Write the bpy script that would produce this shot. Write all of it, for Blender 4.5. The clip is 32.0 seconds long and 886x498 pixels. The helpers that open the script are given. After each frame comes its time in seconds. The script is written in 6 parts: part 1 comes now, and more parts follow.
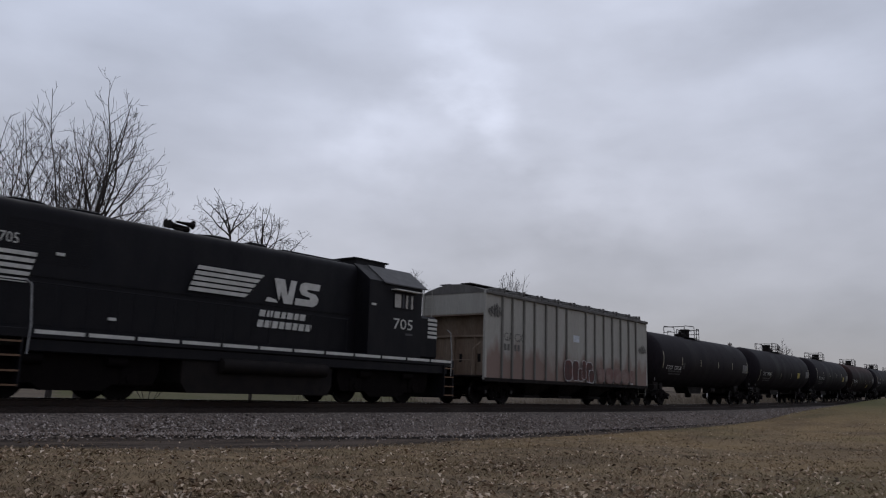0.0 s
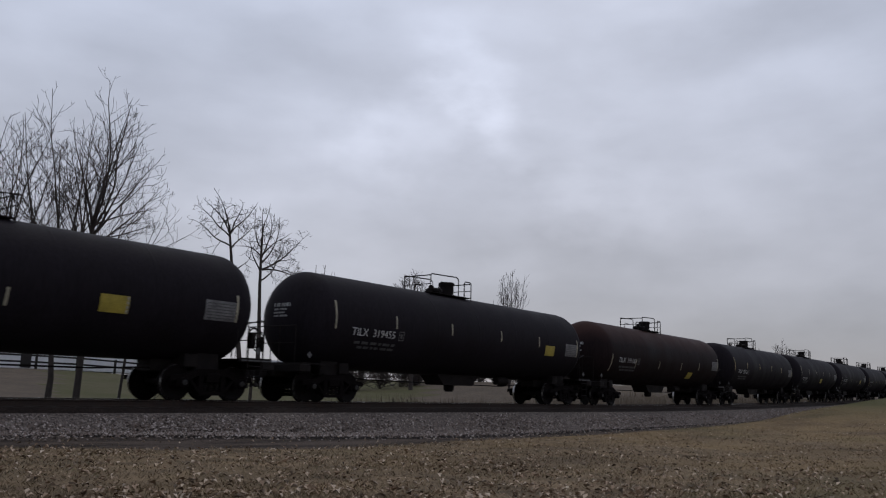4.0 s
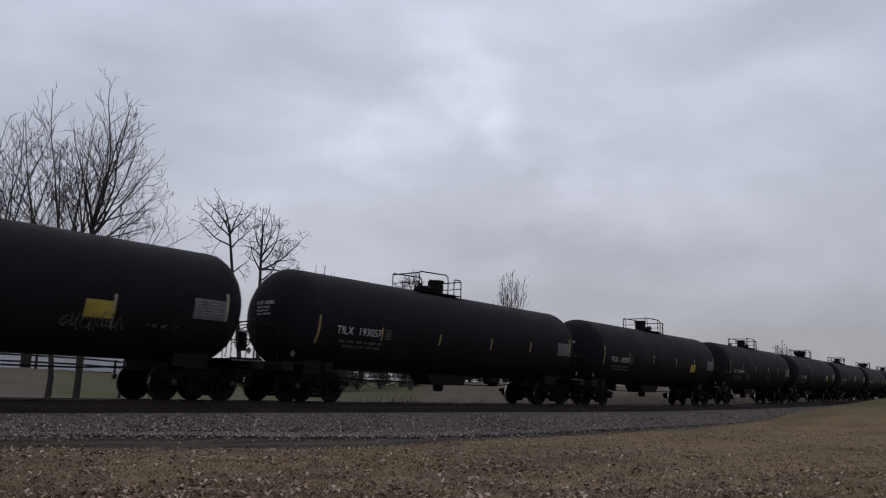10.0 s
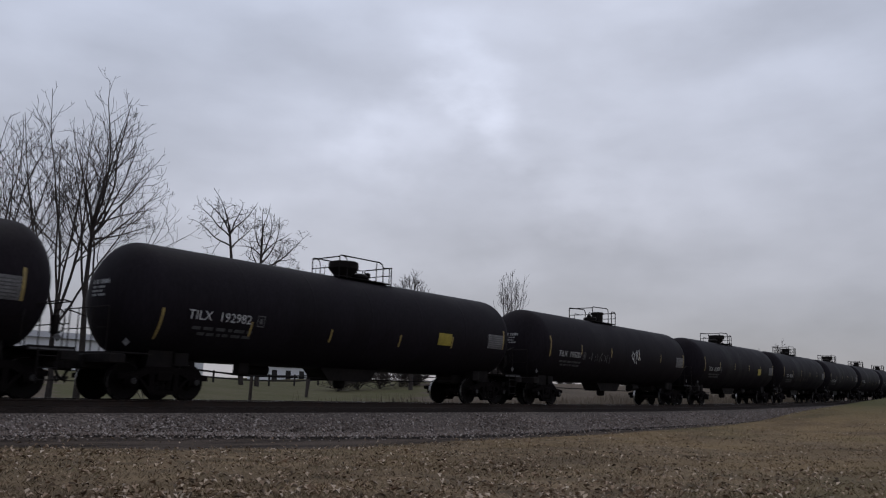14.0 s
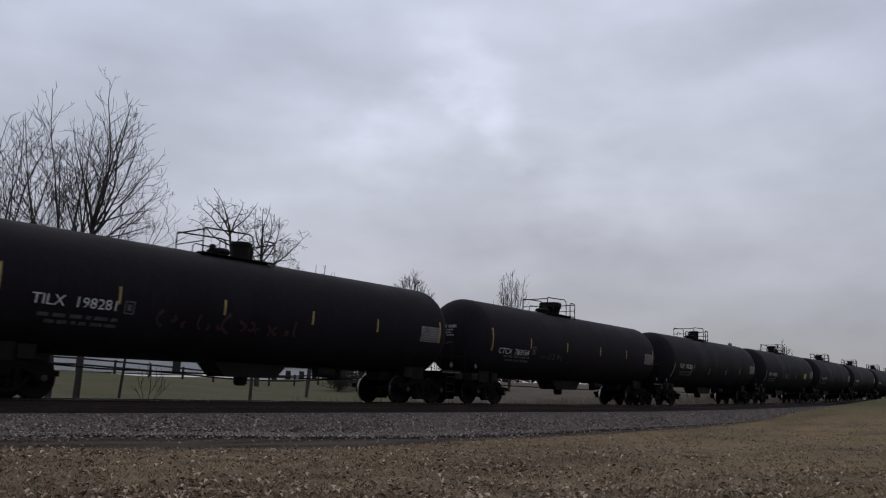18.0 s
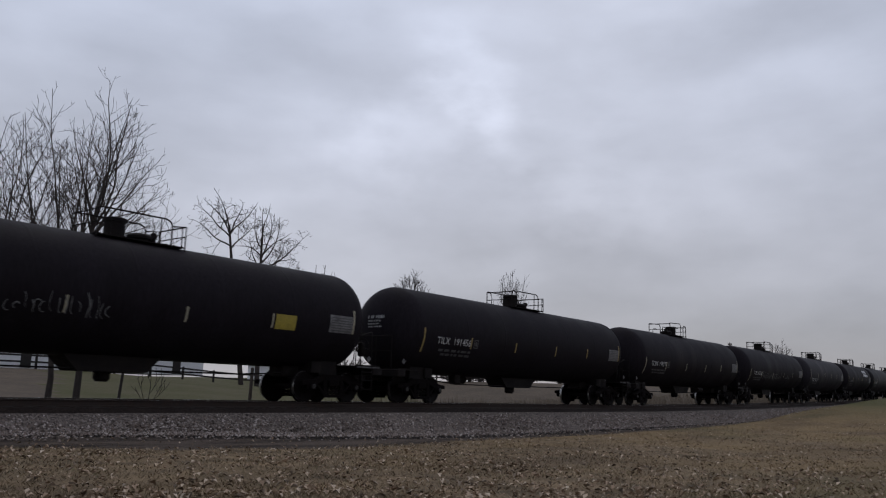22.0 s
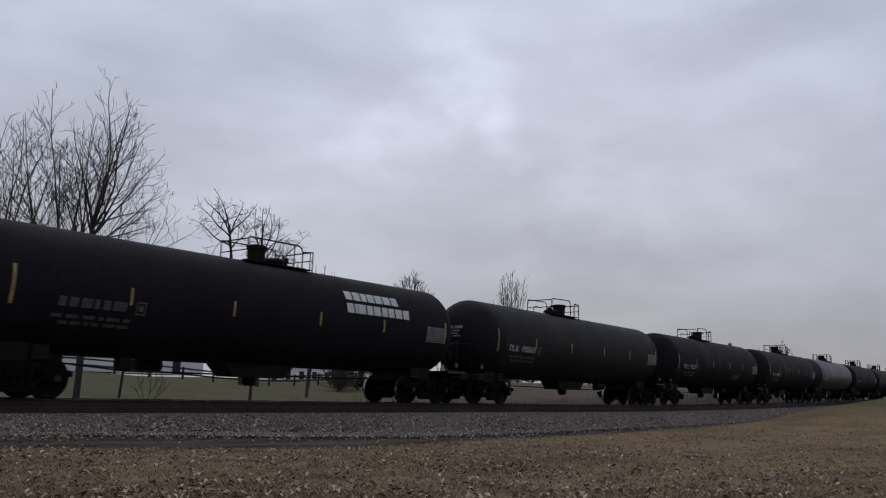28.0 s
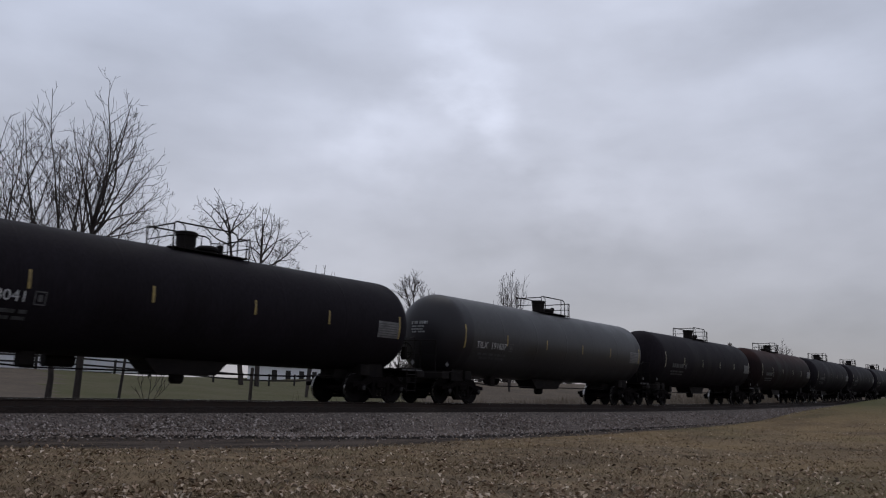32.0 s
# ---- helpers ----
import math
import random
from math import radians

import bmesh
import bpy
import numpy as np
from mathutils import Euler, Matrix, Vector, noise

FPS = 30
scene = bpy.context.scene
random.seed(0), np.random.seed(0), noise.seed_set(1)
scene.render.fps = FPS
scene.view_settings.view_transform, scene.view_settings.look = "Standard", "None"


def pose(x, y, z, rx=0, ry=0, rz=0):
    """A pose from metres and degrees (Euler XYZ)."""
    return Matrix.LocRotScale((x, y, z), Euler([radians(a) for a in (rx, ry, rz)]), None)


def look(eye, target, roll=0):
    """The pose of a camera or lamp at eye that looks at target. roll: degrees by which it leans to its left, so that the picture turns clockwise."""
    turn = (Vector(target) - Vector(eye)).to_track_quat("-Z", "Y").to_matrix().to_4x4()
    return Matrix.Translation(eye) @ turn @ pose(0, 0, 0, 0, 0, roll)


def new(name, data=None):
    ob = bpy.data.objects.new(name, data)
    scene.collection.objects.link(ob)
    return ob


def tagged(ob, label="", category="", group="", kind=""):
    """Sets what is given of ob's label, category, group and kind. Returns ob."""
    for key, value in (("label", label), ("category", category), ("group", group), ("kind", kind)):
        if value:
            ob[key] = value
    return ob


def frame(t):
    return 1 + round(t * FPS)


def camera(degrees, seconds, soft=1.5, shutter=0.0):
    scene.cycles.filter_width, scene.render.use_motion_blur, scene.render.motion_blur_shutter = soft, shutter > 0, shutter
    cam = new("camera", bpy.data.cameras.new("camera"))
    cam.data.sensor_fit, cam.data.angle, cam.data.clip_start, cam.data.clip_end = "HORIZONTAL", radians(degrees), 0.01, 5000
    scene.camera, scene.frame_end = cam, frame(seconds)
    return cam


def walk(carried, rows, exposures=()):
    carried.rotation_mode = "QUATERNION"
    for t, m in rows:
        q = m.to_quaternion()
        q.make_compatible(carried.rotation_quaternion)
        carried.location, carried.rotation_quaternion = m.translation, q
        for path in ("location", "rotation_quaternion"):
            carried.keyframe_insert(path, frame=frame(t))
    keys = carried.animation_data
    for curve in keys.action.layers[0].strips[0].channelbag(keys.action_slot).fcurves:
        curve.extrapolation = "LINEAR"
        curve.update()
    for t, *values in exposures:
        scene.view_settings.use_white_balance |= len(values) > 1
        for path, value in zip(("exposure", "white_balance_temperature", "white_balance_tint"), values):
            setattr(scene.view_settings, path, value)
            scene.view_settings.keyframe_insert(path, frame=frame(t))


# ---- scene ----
cam = camera(56.8, 32.0, soft=1.15, shutter=0.12)
EYE = (0.0, -19.36, 0.39)
AIM = (EYE[0] + 100 * math.cos(radians(38.82)), EYE[1] + 100 * math.sin(radians(38.82)), EYE[2] + 100 * math.tan(radians(9.92)))
STAND = look(EYE, AIM, 1.6)
walk(cam, [(0.0, STAND), (32.0, STAND)], exposures=[(0.0, 0.0), (32.0, 0.0)])


# ---- world and light: a closed overcast sky ----
def wire(tree, a, b):
    tree.links.new(a, b)


def make_world():
    world = bpy.data.worlds.new("overcast_sky")
    world.use_nodes = True
    scene.world = world
    t = world.node_tree
    t.nodes.clear()
    out = t.nodes.new("ShaderNodeOutputWorld")
    back = t.nodes.new("ShaderNodeBackground")
    coord = t.nodes.new("ShaderNodeTexCoord")
    sky = t.nodes.new("ShaderNodeTexSky")
    sky.sky_type, sky.sun_disc, sky.sun_elevation, sky.sun_rotation = "NISHITA", False, radians(38), radians(60)

    def cloud(scale, detail, stretch, shift):
        m = t.nodes.new("ShaderNodeMapping")
        m.inputs["Scale"].default_value = stretch
        m.inputs["Location"].default_value = shift
        n = t.nodes.new("ShaderNodeTexNoise")
        n.inputs["Scale"].default_value, n.inputs["Detail"].default_value, n.inputs["Roughness"].default_value = scale, detail, 0.5
        wire(t, coord.outputs["Generated"], m.inputs["Vector"])
        wire(t, m.outputs["Vector"], n.inputs["Vector"])
        return n

    def math_node(op, a, b):
        n = t.nodes.new("ShaderNodeMath")
        n.operation = op
        for slot, v in ((0, a), (1, b)):
            if isinstance(v, (int, float)):
                n.inputs[slot].default_value = v
            else:
                wire(t, v, n.inputs[slot])
        return n.outputs[0]

    big = cloud(2.6, 3.0, (1, 1, 2.4), (0.3, 1.7, 0.4))
    wisp = cloud(4.0, 8.0, (1, 1, 2.8), (1.3, 4.0, 2.2))
    small = cloud(7.0, 6.0, (1, 1, 2.2), (2.1, 0.2, 5.3))
    value = math_node("ADD", math_node("MULTIPLY", math_node("SUBTRACT", big.outputs[0], 0.5), 0.62),
                      math_node("MULTIPLY", math_node("SUBTRACT", small.outputs[0], 0.5), 0.34))
    value = math_node("ADD", value, math_node("MULTIPLY", math_node("SUBTRACT", wisp.outputs[0], 0.5), 0.34))
    # thin places in the cloud deck, ragged at their edges
    warp = cloud(9.0, 8.0, (1, 1, 1.8), (7.0, 3.0, 1.0))
    moved = t.nodes.new("ShaderNodeVectorMath")
    moved.operation = "MULTIPLY_ADD"
    wire(t, warp.outputs["Color"], moved.inputs[0])
    moved.inputs[1].default_value = (0.18, 0.18, 0.14)
    wire(t, coord.outputs["Generated"], moved.inputs[2])
    for yaw, lift, size, gain in THIN_CLOUD:
        c = Vector((math.cos(radians(yaw)) * math.cos(radians(lift)), math.sin(radians(yaw)) * math.cos(radians(lift)), math.sin(radians(lift))))
        c += Vector((0.09, 0.09, 0.07))
        dist = t.nodes.new("ShaderNodeVectorMath")
        dist.operation = "DISTANCE"
        wire(t, moved.outputs[0], dist.inputs[0])
        dist.inputs[1].default_value = c
        ramp = t.nodes.new("ShaderNodeMapRange")
        ramp.interpolation_type = "SMOOTHSTEP"
        wire(t, dist.outputs["Value"], ramp.inputs["Value"])
        for key, v in (("From Min", 0.0), ("From Max", size), ("To Min", gain), ("To Max", 0.0)):
            ramp.inputs[key].default_value = v
        value = math_node("ADD", value, ramp.outputs[0])
    value = math_node("ADD", value, 0.845)
    xyz = t.nodes.new("ShaderNodeSeparateXYZ")
    wire(t, coord.outputs["Generated"], xyz.inputs[0])
    tone = t.nodes.new("ShaderNodeValToRGB")
    tone.color_ramp.elements[0].position, tone.color_ramp.elements[0].color = 0.0, (0.375, 0.375, 0.42, 1)
    tone.color_ramp.elements[1].position, tone.color_ramp.elements[1].color = 0.45, (0.525, 0.57, 0.695, 1)
    e = tone.color_ramp.elements.new(0.18)
    e.color = (0.448, 0.462, 0.532, 1)
    wire(t, xyz.outputs["Z"], tone.inputs["Fac"])
    deck = t.nodes.new("ShaderNodeVectorMath")
    deck.operation = "SCALE"
    wire(t, tone.outputs["Color"], deck.inputs[0])
    wire(t, value, deck.inputs["Scale"])
    both = t.nodes.new("ShaderNodeVectorMath")
    both.operation = "MULTIPLY_ADD"
    wire(t, sky.outputs["Color"], both.inputs[0])
    both.inputs[1].default_value = (0.006, 0.006, 0.006)
    wire(t, deck.outputs[0], both.inputs[2])
    wire(t, both.outputs[0], back.inputs["Color"])
    back.inputs["Strength"].default_value = 1.0
    wire(t, back.outputs[0], out.inputs[0])


# bright places of the cloud deck: compass, lift, size, gain
THIN_CLOUD = [(37.6, 20.6, 0.085, 0.20), (35.6, 19.0, 0.10, 0.16), (42.3, 17.1, 0.09, 0.20), (45.3, 16.0, 0.09, 0.12), (27.9, 14.3, 0.10, 0.20), (31.8, 15.2, 0.09, 0.10), (36.2, 13.5, 0.13, 0.14), (47.5, 11.5, 0.20, 0.14), (20.5, 14.5, 0.16, 0.12), (57.0, 22.0, 0.55, 0.14), (48.0, 8.0, 0.3, 0.08), (31.0, 25.0, 0.26, 0.16), (22.0, 22.0, 0.34, 0.10), (37.0, 19.6, 0.05, 0.10)]
make_world()
sun_data = bpy.data.lights.new("sun", "SUN")
sun_data.energy, sun_data.angle, sun_data.color = 0.35, radians(40), (1.0, 0.96, 0.9)
sun = new("sun", sun_data)
sun.matrix_world = look((0, 0, 50), (-14, -18, 0))


# ---- materials ----
def material(name, colour, rough=0.6, metal=0.0, vary=0.25, scale=3.0, fine=40.0, bump=0.15, second=None, amount=0.5, stretch=(1, 1, 1), space="Object", gloss=0.3):
    """Two colours mixed by large patches and fine grain, with a little relief."""
    m = bpy.data.materials.new(name)
    m.use_nodes = True
    t = m.node_tree
    shader = t.nodes["Principled BSDF"]
    shader.inputs["Metallic"].default_value = metal
    shader.inputs["Specular IOR Level"].default_value = gloss
    coord = t.nodes.new("ShaderNodeTexCoord")
    mapping = t.nodes.new("ShaderNodeMapping")
    mapping.inputs["Scale"].default_value = stretch
    wire(t, coord.outputs[space], mapping.inputs["Vector"])
    noises = []
    for s, d in ((scale, 5.0), (fine, 3.0)):
        n = t.nodes.new("ShaderNodeTexNoise")
        n.inputs["Scale"].default_value, n.inputs["Detail"].default_value, n.inputs["Roughness"].default_value = s, d, 0.6
        wire(t, mapping.outputs["Vector"], n.inputs["Vector"])
        noises.append(n)
    second = second or tuple(c * (1 - vary) for c in colour)
    ramp = t.nodes.new("ShaderNodeValToRGB")
    ramp.color_ramp.elements[0].position, ramp.color_ramp.elements[1].position = max(0.0, amount - 0.18), min(1.0, amount + 0.18)
    ramp.color_ramp.elements[0].color, ramp.color_ramp.elements[1].color = (*second, 1), (*colour, 1)
    wire(t, noises[0].outputs[0], ramp.inputs["Fac"])
    grain = t.nodes.new("ShaderNodeMapRange")
    for key, v in (("From Min", 0.3), ("From Max", 0.7), ("To Min", 1 - vary), ("To Max", 1 + vary)):
        grain.inputs[key].default_value = v
    wire(t, noises[1].outputs[0], grain.inputs["Value"])
    mul = t.nodes.new("ShaderNodeVectorMath")
    mul.operation = "SCALE"
    wire(t, ramp.outputs["Color"], mul.inputs[0])
    wire(t, grain.outputs[0], mul.inputs["Scale"])
    wire(t, mul.outputs[0], shader.inputs["Base Color"])
    rr = t.nodes.new("ShaderNodeMapRange")
    for key, v in (("From Min", 0.3), ("From Max", 0.7), ("To Min", max(0.05, rough - 0.1)), ("To Max", min(1.0, rough + 0.1))):
        rr.inputs[key].default_value = v
    wire(t, noises[0].outputs[0], rr.inputs["Value"])
    wire(t, rr.outputs[0], shader.inputs["Roughness"])
    if bump:
        b = t.nodes.new("ShaderNodeBump")
        b.inputs["Strength"].default_value, b.inputs["Distance"].default_value = bump, 0.02
        wire(t, noises[1].outputs[0], b.inputs["Height"])
        wire(t, b.outputs[0], shader.inputs["Normal"])
    return m


def streaked(name, colour, second, rough=0.5, amount=0.55, streak=(0.7, 0.7, 0.12), metal=0.0, vary=0.2, gloss=0.2):
    """Paint with stains that run down its sides."""
    return material(name, colour, rough, metal, vary, 1.6, 26.0, 0.06, second, amount, streak, "Object", gloss)


BLACK = streaked("black_tank_paint", (0.0170, 0.0142, 0.0180), (0.0115, 0.0093, 0.0114), 0.6, gloss=0.05)
BLACK_DULL = streaked("dull_black_tank_paint", (0.0188, 0.0157, 0.0192), (0.0122, 0.0098, 0.0118), 0.62, gloss=0.05)
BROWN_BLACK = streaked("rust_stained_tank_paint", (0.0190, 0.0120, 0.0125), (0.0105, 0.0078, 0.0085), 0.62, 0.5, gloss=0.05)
GREY_DUST = streaked("dusty_grey_tank_paint", (0.036, 0.034, 0.0355), (0.019, 0.0172, 0.0178), 0.45, 0.48, gloss=0.32)
GREY_DARK = streaked("dark_grey_tank_paint", (0.0215, 0.0195, 0.0205), (0.0125, 0.0108, 0.0118), 0.6, 0.45, gloss=0.1)
SLATE = streaked("dark_slate_tank_paint", (0.0270, 0.0238, 0.0290), (0.0180, 0.0152, 0.0182), 0.6, 0.5, gloss=0.08)
IRON = material("dirty_black_iron", (0.0112, 0.0098, 0.0100), 0.7, 0.0, 0.35, 4.0, 50.0, 0.2, (0.0150, 0.0118, 0.0108), gloss=0.08)
TRUCK_IRON = material("cast_truck_iron", (0.0058, 0.0046, 0.0049), 0.85, 0.0, 0.35, 5.0, 60.0, 0.25, (0.0080, 0.0060, 0.0058), gloss=0.03)
WHEEL = material("brown_wheel_steel", (0.0085, 0.0065, 0.0065), 0.65, 0.0, 0.3, 6.0, 60.0, 0.15, gloss=0.06)
CAP_STEEL = material("greasy_bearing_steel", (0.022, 0.020, 0.019), 0.5, 0.0, 0.3, 8.0, 60.0, 0.1, (0.010, 0.009, 0.0085))
TREAD = material("bright_wheel_tread", (0.32, 0.31, 0.30), 0.3, 0.9, 0.2, 8.0, 60.0, 0.05)
RAIL_STEEL = material("rusty_rail_steel", (0.040, 0.026, 0.020), 0.8, 0.1, 0.3, 4.0, 40.0, 0.2, (0.024, 0.017, 0.014))
RAIL_TOP = material("polished_rail_head", (0.42, 0.41, 0.40), 0.25, 0.95, 0.15, 6.0, 60.0, 0.05)
TIE_WOOD = material("creosoted_tie_wood", (0.030, 0.0225, 0.0185), 0.85, 0.0, 0.35, 3.0, 40.0, 0.4, None, 0.5, (0.6, 4, 4))
WHITE_MARK = material("white_stencil_paint", (0.62, 0.62, 0.62), 0.6, 0.0, 0.2, 6.0, 50.0, 0.0, (0.40, 0.40, 0.40))
GREY_MARK = material("faded_stencil_paint", (0.085, 0.085, 0.088), 0.6, 0.0, 0.3, 7.0, 50.0, 0.0, (0.035, 0.035, 0.035))
DIM_WHITE = material("worn_white_stencil", (0.32, 0.32, 0.32), 0.6, 0.0, 0.3, 6.0, 50.0, 0.0, (0.18, 0.18, 0.18))
PANEL_GREY = material("weathered_consolidated_stencil", (0.20, 0.195, 0.195), 0.6, 0.0, 0.4, 3.0, 30.0, 0.0, (0.075, 0.072, 0.074))
PANEL_INK = material("faded_stencil_ink", (0.115, 0.112, 0.112), 0.6, 0.0, 0.4, 8.0, 40.0, 0.0, (0.05, 0.048, 0.05))
YELLOW_REFLECT = material("yellow_reflective_tape", (0.36, 0.27, 0.09), 0.45, 0.0, 0.3, 5.0, 40.0, 0.0, (0.20, 0.145, 0.06))
PALE_REFLECT = material("dirty_reflective_tape", (0.36, 0.33, 0.24), 0.5, 0.0, 0.3, 5.0, 40.0, 0.0, (0.22, 0.20, 0.15))
YELLOW_PLATE = material("yellow_placard_paint", (0.40, 0.31, 0.05), 0.5, 0.0, 0.25, 4.0, 40.0, 0.0, (0.26, 0.21, 0.04))
GRAFFITI_PALE = material("pale_spray_paint", (0.17, 0.17, 0.17), 0.6, 0.0, 0.3, 5.0, 40.0, 0.0, (0.045, 0.045, 0.045))
GRAFFITI_RED = material("dark_red_spray_paint", (0.042, 0.016, 0.016), 0.6, 0.0, 0.3, 4.0, 40.0, 0.0, (0.02, 0.012, 0.012))


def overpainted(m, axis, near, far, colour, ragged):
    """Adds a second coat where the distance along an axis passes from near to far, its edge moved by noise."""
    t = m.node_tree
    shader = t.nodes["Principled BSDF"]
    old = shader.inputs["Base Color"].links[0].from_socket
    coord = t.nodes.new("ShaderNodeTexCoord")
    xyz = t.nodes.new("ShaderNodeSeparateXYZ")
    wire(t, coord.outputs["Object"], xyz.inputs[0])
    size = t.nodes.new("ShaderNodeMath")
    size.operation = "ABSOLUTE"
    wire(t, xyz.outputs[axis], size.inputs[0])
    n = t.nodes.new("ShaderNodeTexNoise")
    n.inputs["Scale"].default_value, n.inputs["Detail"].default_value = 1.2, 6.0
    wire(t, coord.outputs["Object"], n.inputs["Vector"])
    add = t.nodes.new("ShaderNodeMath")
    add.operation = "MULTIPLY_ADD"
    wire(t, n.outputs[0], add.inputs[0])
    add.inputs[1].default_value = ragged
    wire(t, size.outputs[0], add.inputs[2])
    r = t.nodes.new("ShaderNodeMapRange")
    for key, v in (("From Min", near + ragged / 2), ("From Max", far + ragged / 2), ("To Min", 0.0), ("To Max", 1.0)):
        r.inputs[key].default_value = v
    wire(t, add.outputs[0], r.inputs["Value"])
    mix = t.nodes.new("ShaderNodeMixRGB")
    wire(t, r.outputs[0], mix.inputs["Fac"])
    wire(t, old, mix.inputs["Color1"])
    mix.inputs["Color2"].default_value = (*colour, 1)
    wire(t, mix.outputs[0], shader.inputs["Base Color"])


overpainted(GREY_DUST, "X", 6.85, 6.95, (0.014, 0.0118, 0.0142), 0.05)
overpainted(GREY_DARK, "X", 6.85, 6.95, (0.012, 0.0100, 0.0122), 0.05)
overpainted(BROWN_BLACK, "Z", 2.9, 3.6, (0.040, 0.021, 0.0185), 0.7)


# ---- mesh building ----
class Shape:
    """Collects vertices and faces of one mesh."""

    def __init__(self):
        self.v, self.f = [], []

    def add(self, verts, faces):
        n = len(self.v)
        self.v.extend(tuple(p) for p in verts)
        self.f.extend(tuple(i + n for i in q) for q in faces)
        return self

    def box(self, x0, x1, y0, y1, z0, z1, c=0.0):
        """A block, its upright and long edges chamfered by c."""
        if c <= 0:
            v = [(x, y, z) for x in (x0, x1) for y in (y0, y1) for z in (z0, z1)]
            return self.add(v, [(0, 1, 3, 2), (4, 6, 7, 5), (0, 4, 5, 1), (2, 3, 7, 6), (0, 2, 6, 4), (1, 5, 7, 3)])
        ring = lambda x, d: [(x, y0 + c + d, z0 + d), (x, y1 - c - d, z0 + d), (x, y1 - d, z0 + c + d), (x, y1 - d, z1 - c - d), (x, y1 - c - d, z1 - d), (x, y0 + c + d, z1 - d), (x, y0 + d, z1 - c - d), (x, y0 + d, z0 + c + d)]
        v = ring(x0, c * 0.6) + ring(x0 + c, 0) + ring(x1 - c, 0) + ring(x1, c * 0.6)
        f = [(7, 6, 5, 4, 3, 2, 1, 0), tuple(range(24, 32))]
        for r in range(3):
            for k in range(8):
                a, b = r * 8 + k, r * 8 + (k + 1) % 8
                f.append((a, b, b + 8, a + 8))
        return self.add(v, f)

    def prism(self, outline, y0, y1):
        """An outline in x and z, pulled from y0 to y1."""
        n = len(outline)
        v = [(x, y0, z) for x, z in outline] + [(x, y1, z) for x, z in outline]
        f = [tuple(range(n)), tuple(range(2 * n - 1, n - 1, -1))] + [(k, n + k, n + (k + 1) % n, (k + 1) % n) for k in range(n)]
        return self.add(v, f)

    def lathe(self, profile, axis="X", centre=(0, 0, 0), seg=24, caps=True):
        """A profile of (along, radius) turned about an axis."""
        v, f = [], []
        for a, r in profile:
            for k in range(seg):
                w = 2 * math.pi * k / seg
                p, q = r * math.cos(w), r * math.sin(w)
                v.append({"X": (a, p, q), "Y": (q, a, p), "Z": (p, q, a)}[axis])
        for i in range(len(profile) - 1):
            for k in range(seg):
                a, b = i * seg + k, i * seg + (k + 1) % seg
                f.append((a, b, b + seg, a + seg))
        if caps:
            f.append(tuple(range(seg - 1, -1, -1)))
            f.append(tuple(range((len(profile) - 1) * seg, len(profile) * seg)))
        return self.add([(x + centre[0], y + centre[1], z + centre[2]) for x, y, z in v], f)

    def tube(self, points, r, seg=6, r_end=None):
        """A bar of round section along a line of points."""
        pts = [Vector(p) for p in points]
        n, v, f = len(pts), [], []
        side = None
        for i, p in enumerate(pts):
            d = (pts[min(i + 1, n - 1)] - pts[max(i - 1, 0)]).normalized()
            if side is None:
                side = d.orthogonal().normalized()
            side = (side - d * side.dot(d)).normalized()
            up = d.cross(side)
            rad = r if r_end is None else r + (r_end - r) * i / (n - 1)
            for k in range(seg):
                w = 2 * math.pi * k / seg
                v.append(p + (side * math.cos(w) + up * math.sin(w)) * rad)
        for i in range(n - 1):
            for k in range(seg):
                a, b = i * seg + k, i * seg + (k + 1) % seg
                f.append((a, b, b + seg, a + seg))
        f.append(tuple(range(seg - 1, -1, -1)))
        f.append(tuple(range((n - 1) * seg, n * seg)))
        return self.add(v, f)

    def mesh(self, name, mat, smooth=None):
        me = bpy.data.meshes.new(name)
        me.from_pydata(self.v, [], self.f)
        me.materials.append(mat)
        if smooth is not None:
            me.shade_smooth()
            me.set_sharp_from_angle(angle=radians(smooth))
        me.update()
        return me


def thing(name, label, category, group="", kind=""):
    return tagged(new(name), label, category, group, kind)


def part(name, mesh, parent, at=None, label=""):
    """Links a mesh as one part under a thing or a part."""
    ob = new(name, mesh)
    ob.parent = parent
    if at is not None:
        ob.matrix_basis = at
    if label:
        tagged(ob, label)
    return ob


MADE = {}


def once(key, build):
    """Meshes that several things share are built once."""
    if key not in MADE:
        MADE[key] = build()
    return MADE[key]


def lettering(text, size, mat, squeeze=1.0):
    """Flat mesh of letters in the built-in font, in x and z, from the origin to the right; narrowed by squeeze."""
    data = bpy.data.curves.new("letters", "FONT")
    data.body, data.size, data.resolution_u = text, size, 2
    ob = bpy.data.objects.new("letters", data)
    me = bpy.data.meshes.new_from_object(ob)
    bpy.data.objects.remove(ob)
    bpy.data.curves.remove(data)
    me.materials.clear()
    me.materials.append(mat)
    for v in me.vertices:
        v.co = (v.co.x * squeeze, 0.0, v.co.y)
    return me


def grid_patch(x0, x1, z0, z1, mat, nx=1, nz=4, name="patch"):
    s = Shape()
    v = [(x0 + (x1 - x0) * i / nx, 0, z0 + (z1 - z0) * k / nz) for i in range(nx + 1) for k in range(nz + 1)]
    f = [(i * (nz + 1) + k, (i + 1) * (nz + 1) + k, (i + 1) * (nz + 1) + k + 1, i * (nz + 1) + k + 1) for i in range(nx) for k in range(nz)]
    return s.add(v, f).mesh(name, mat)


TANK_R, TANK_Z, HALF = 1.5, 2.5, 8.35


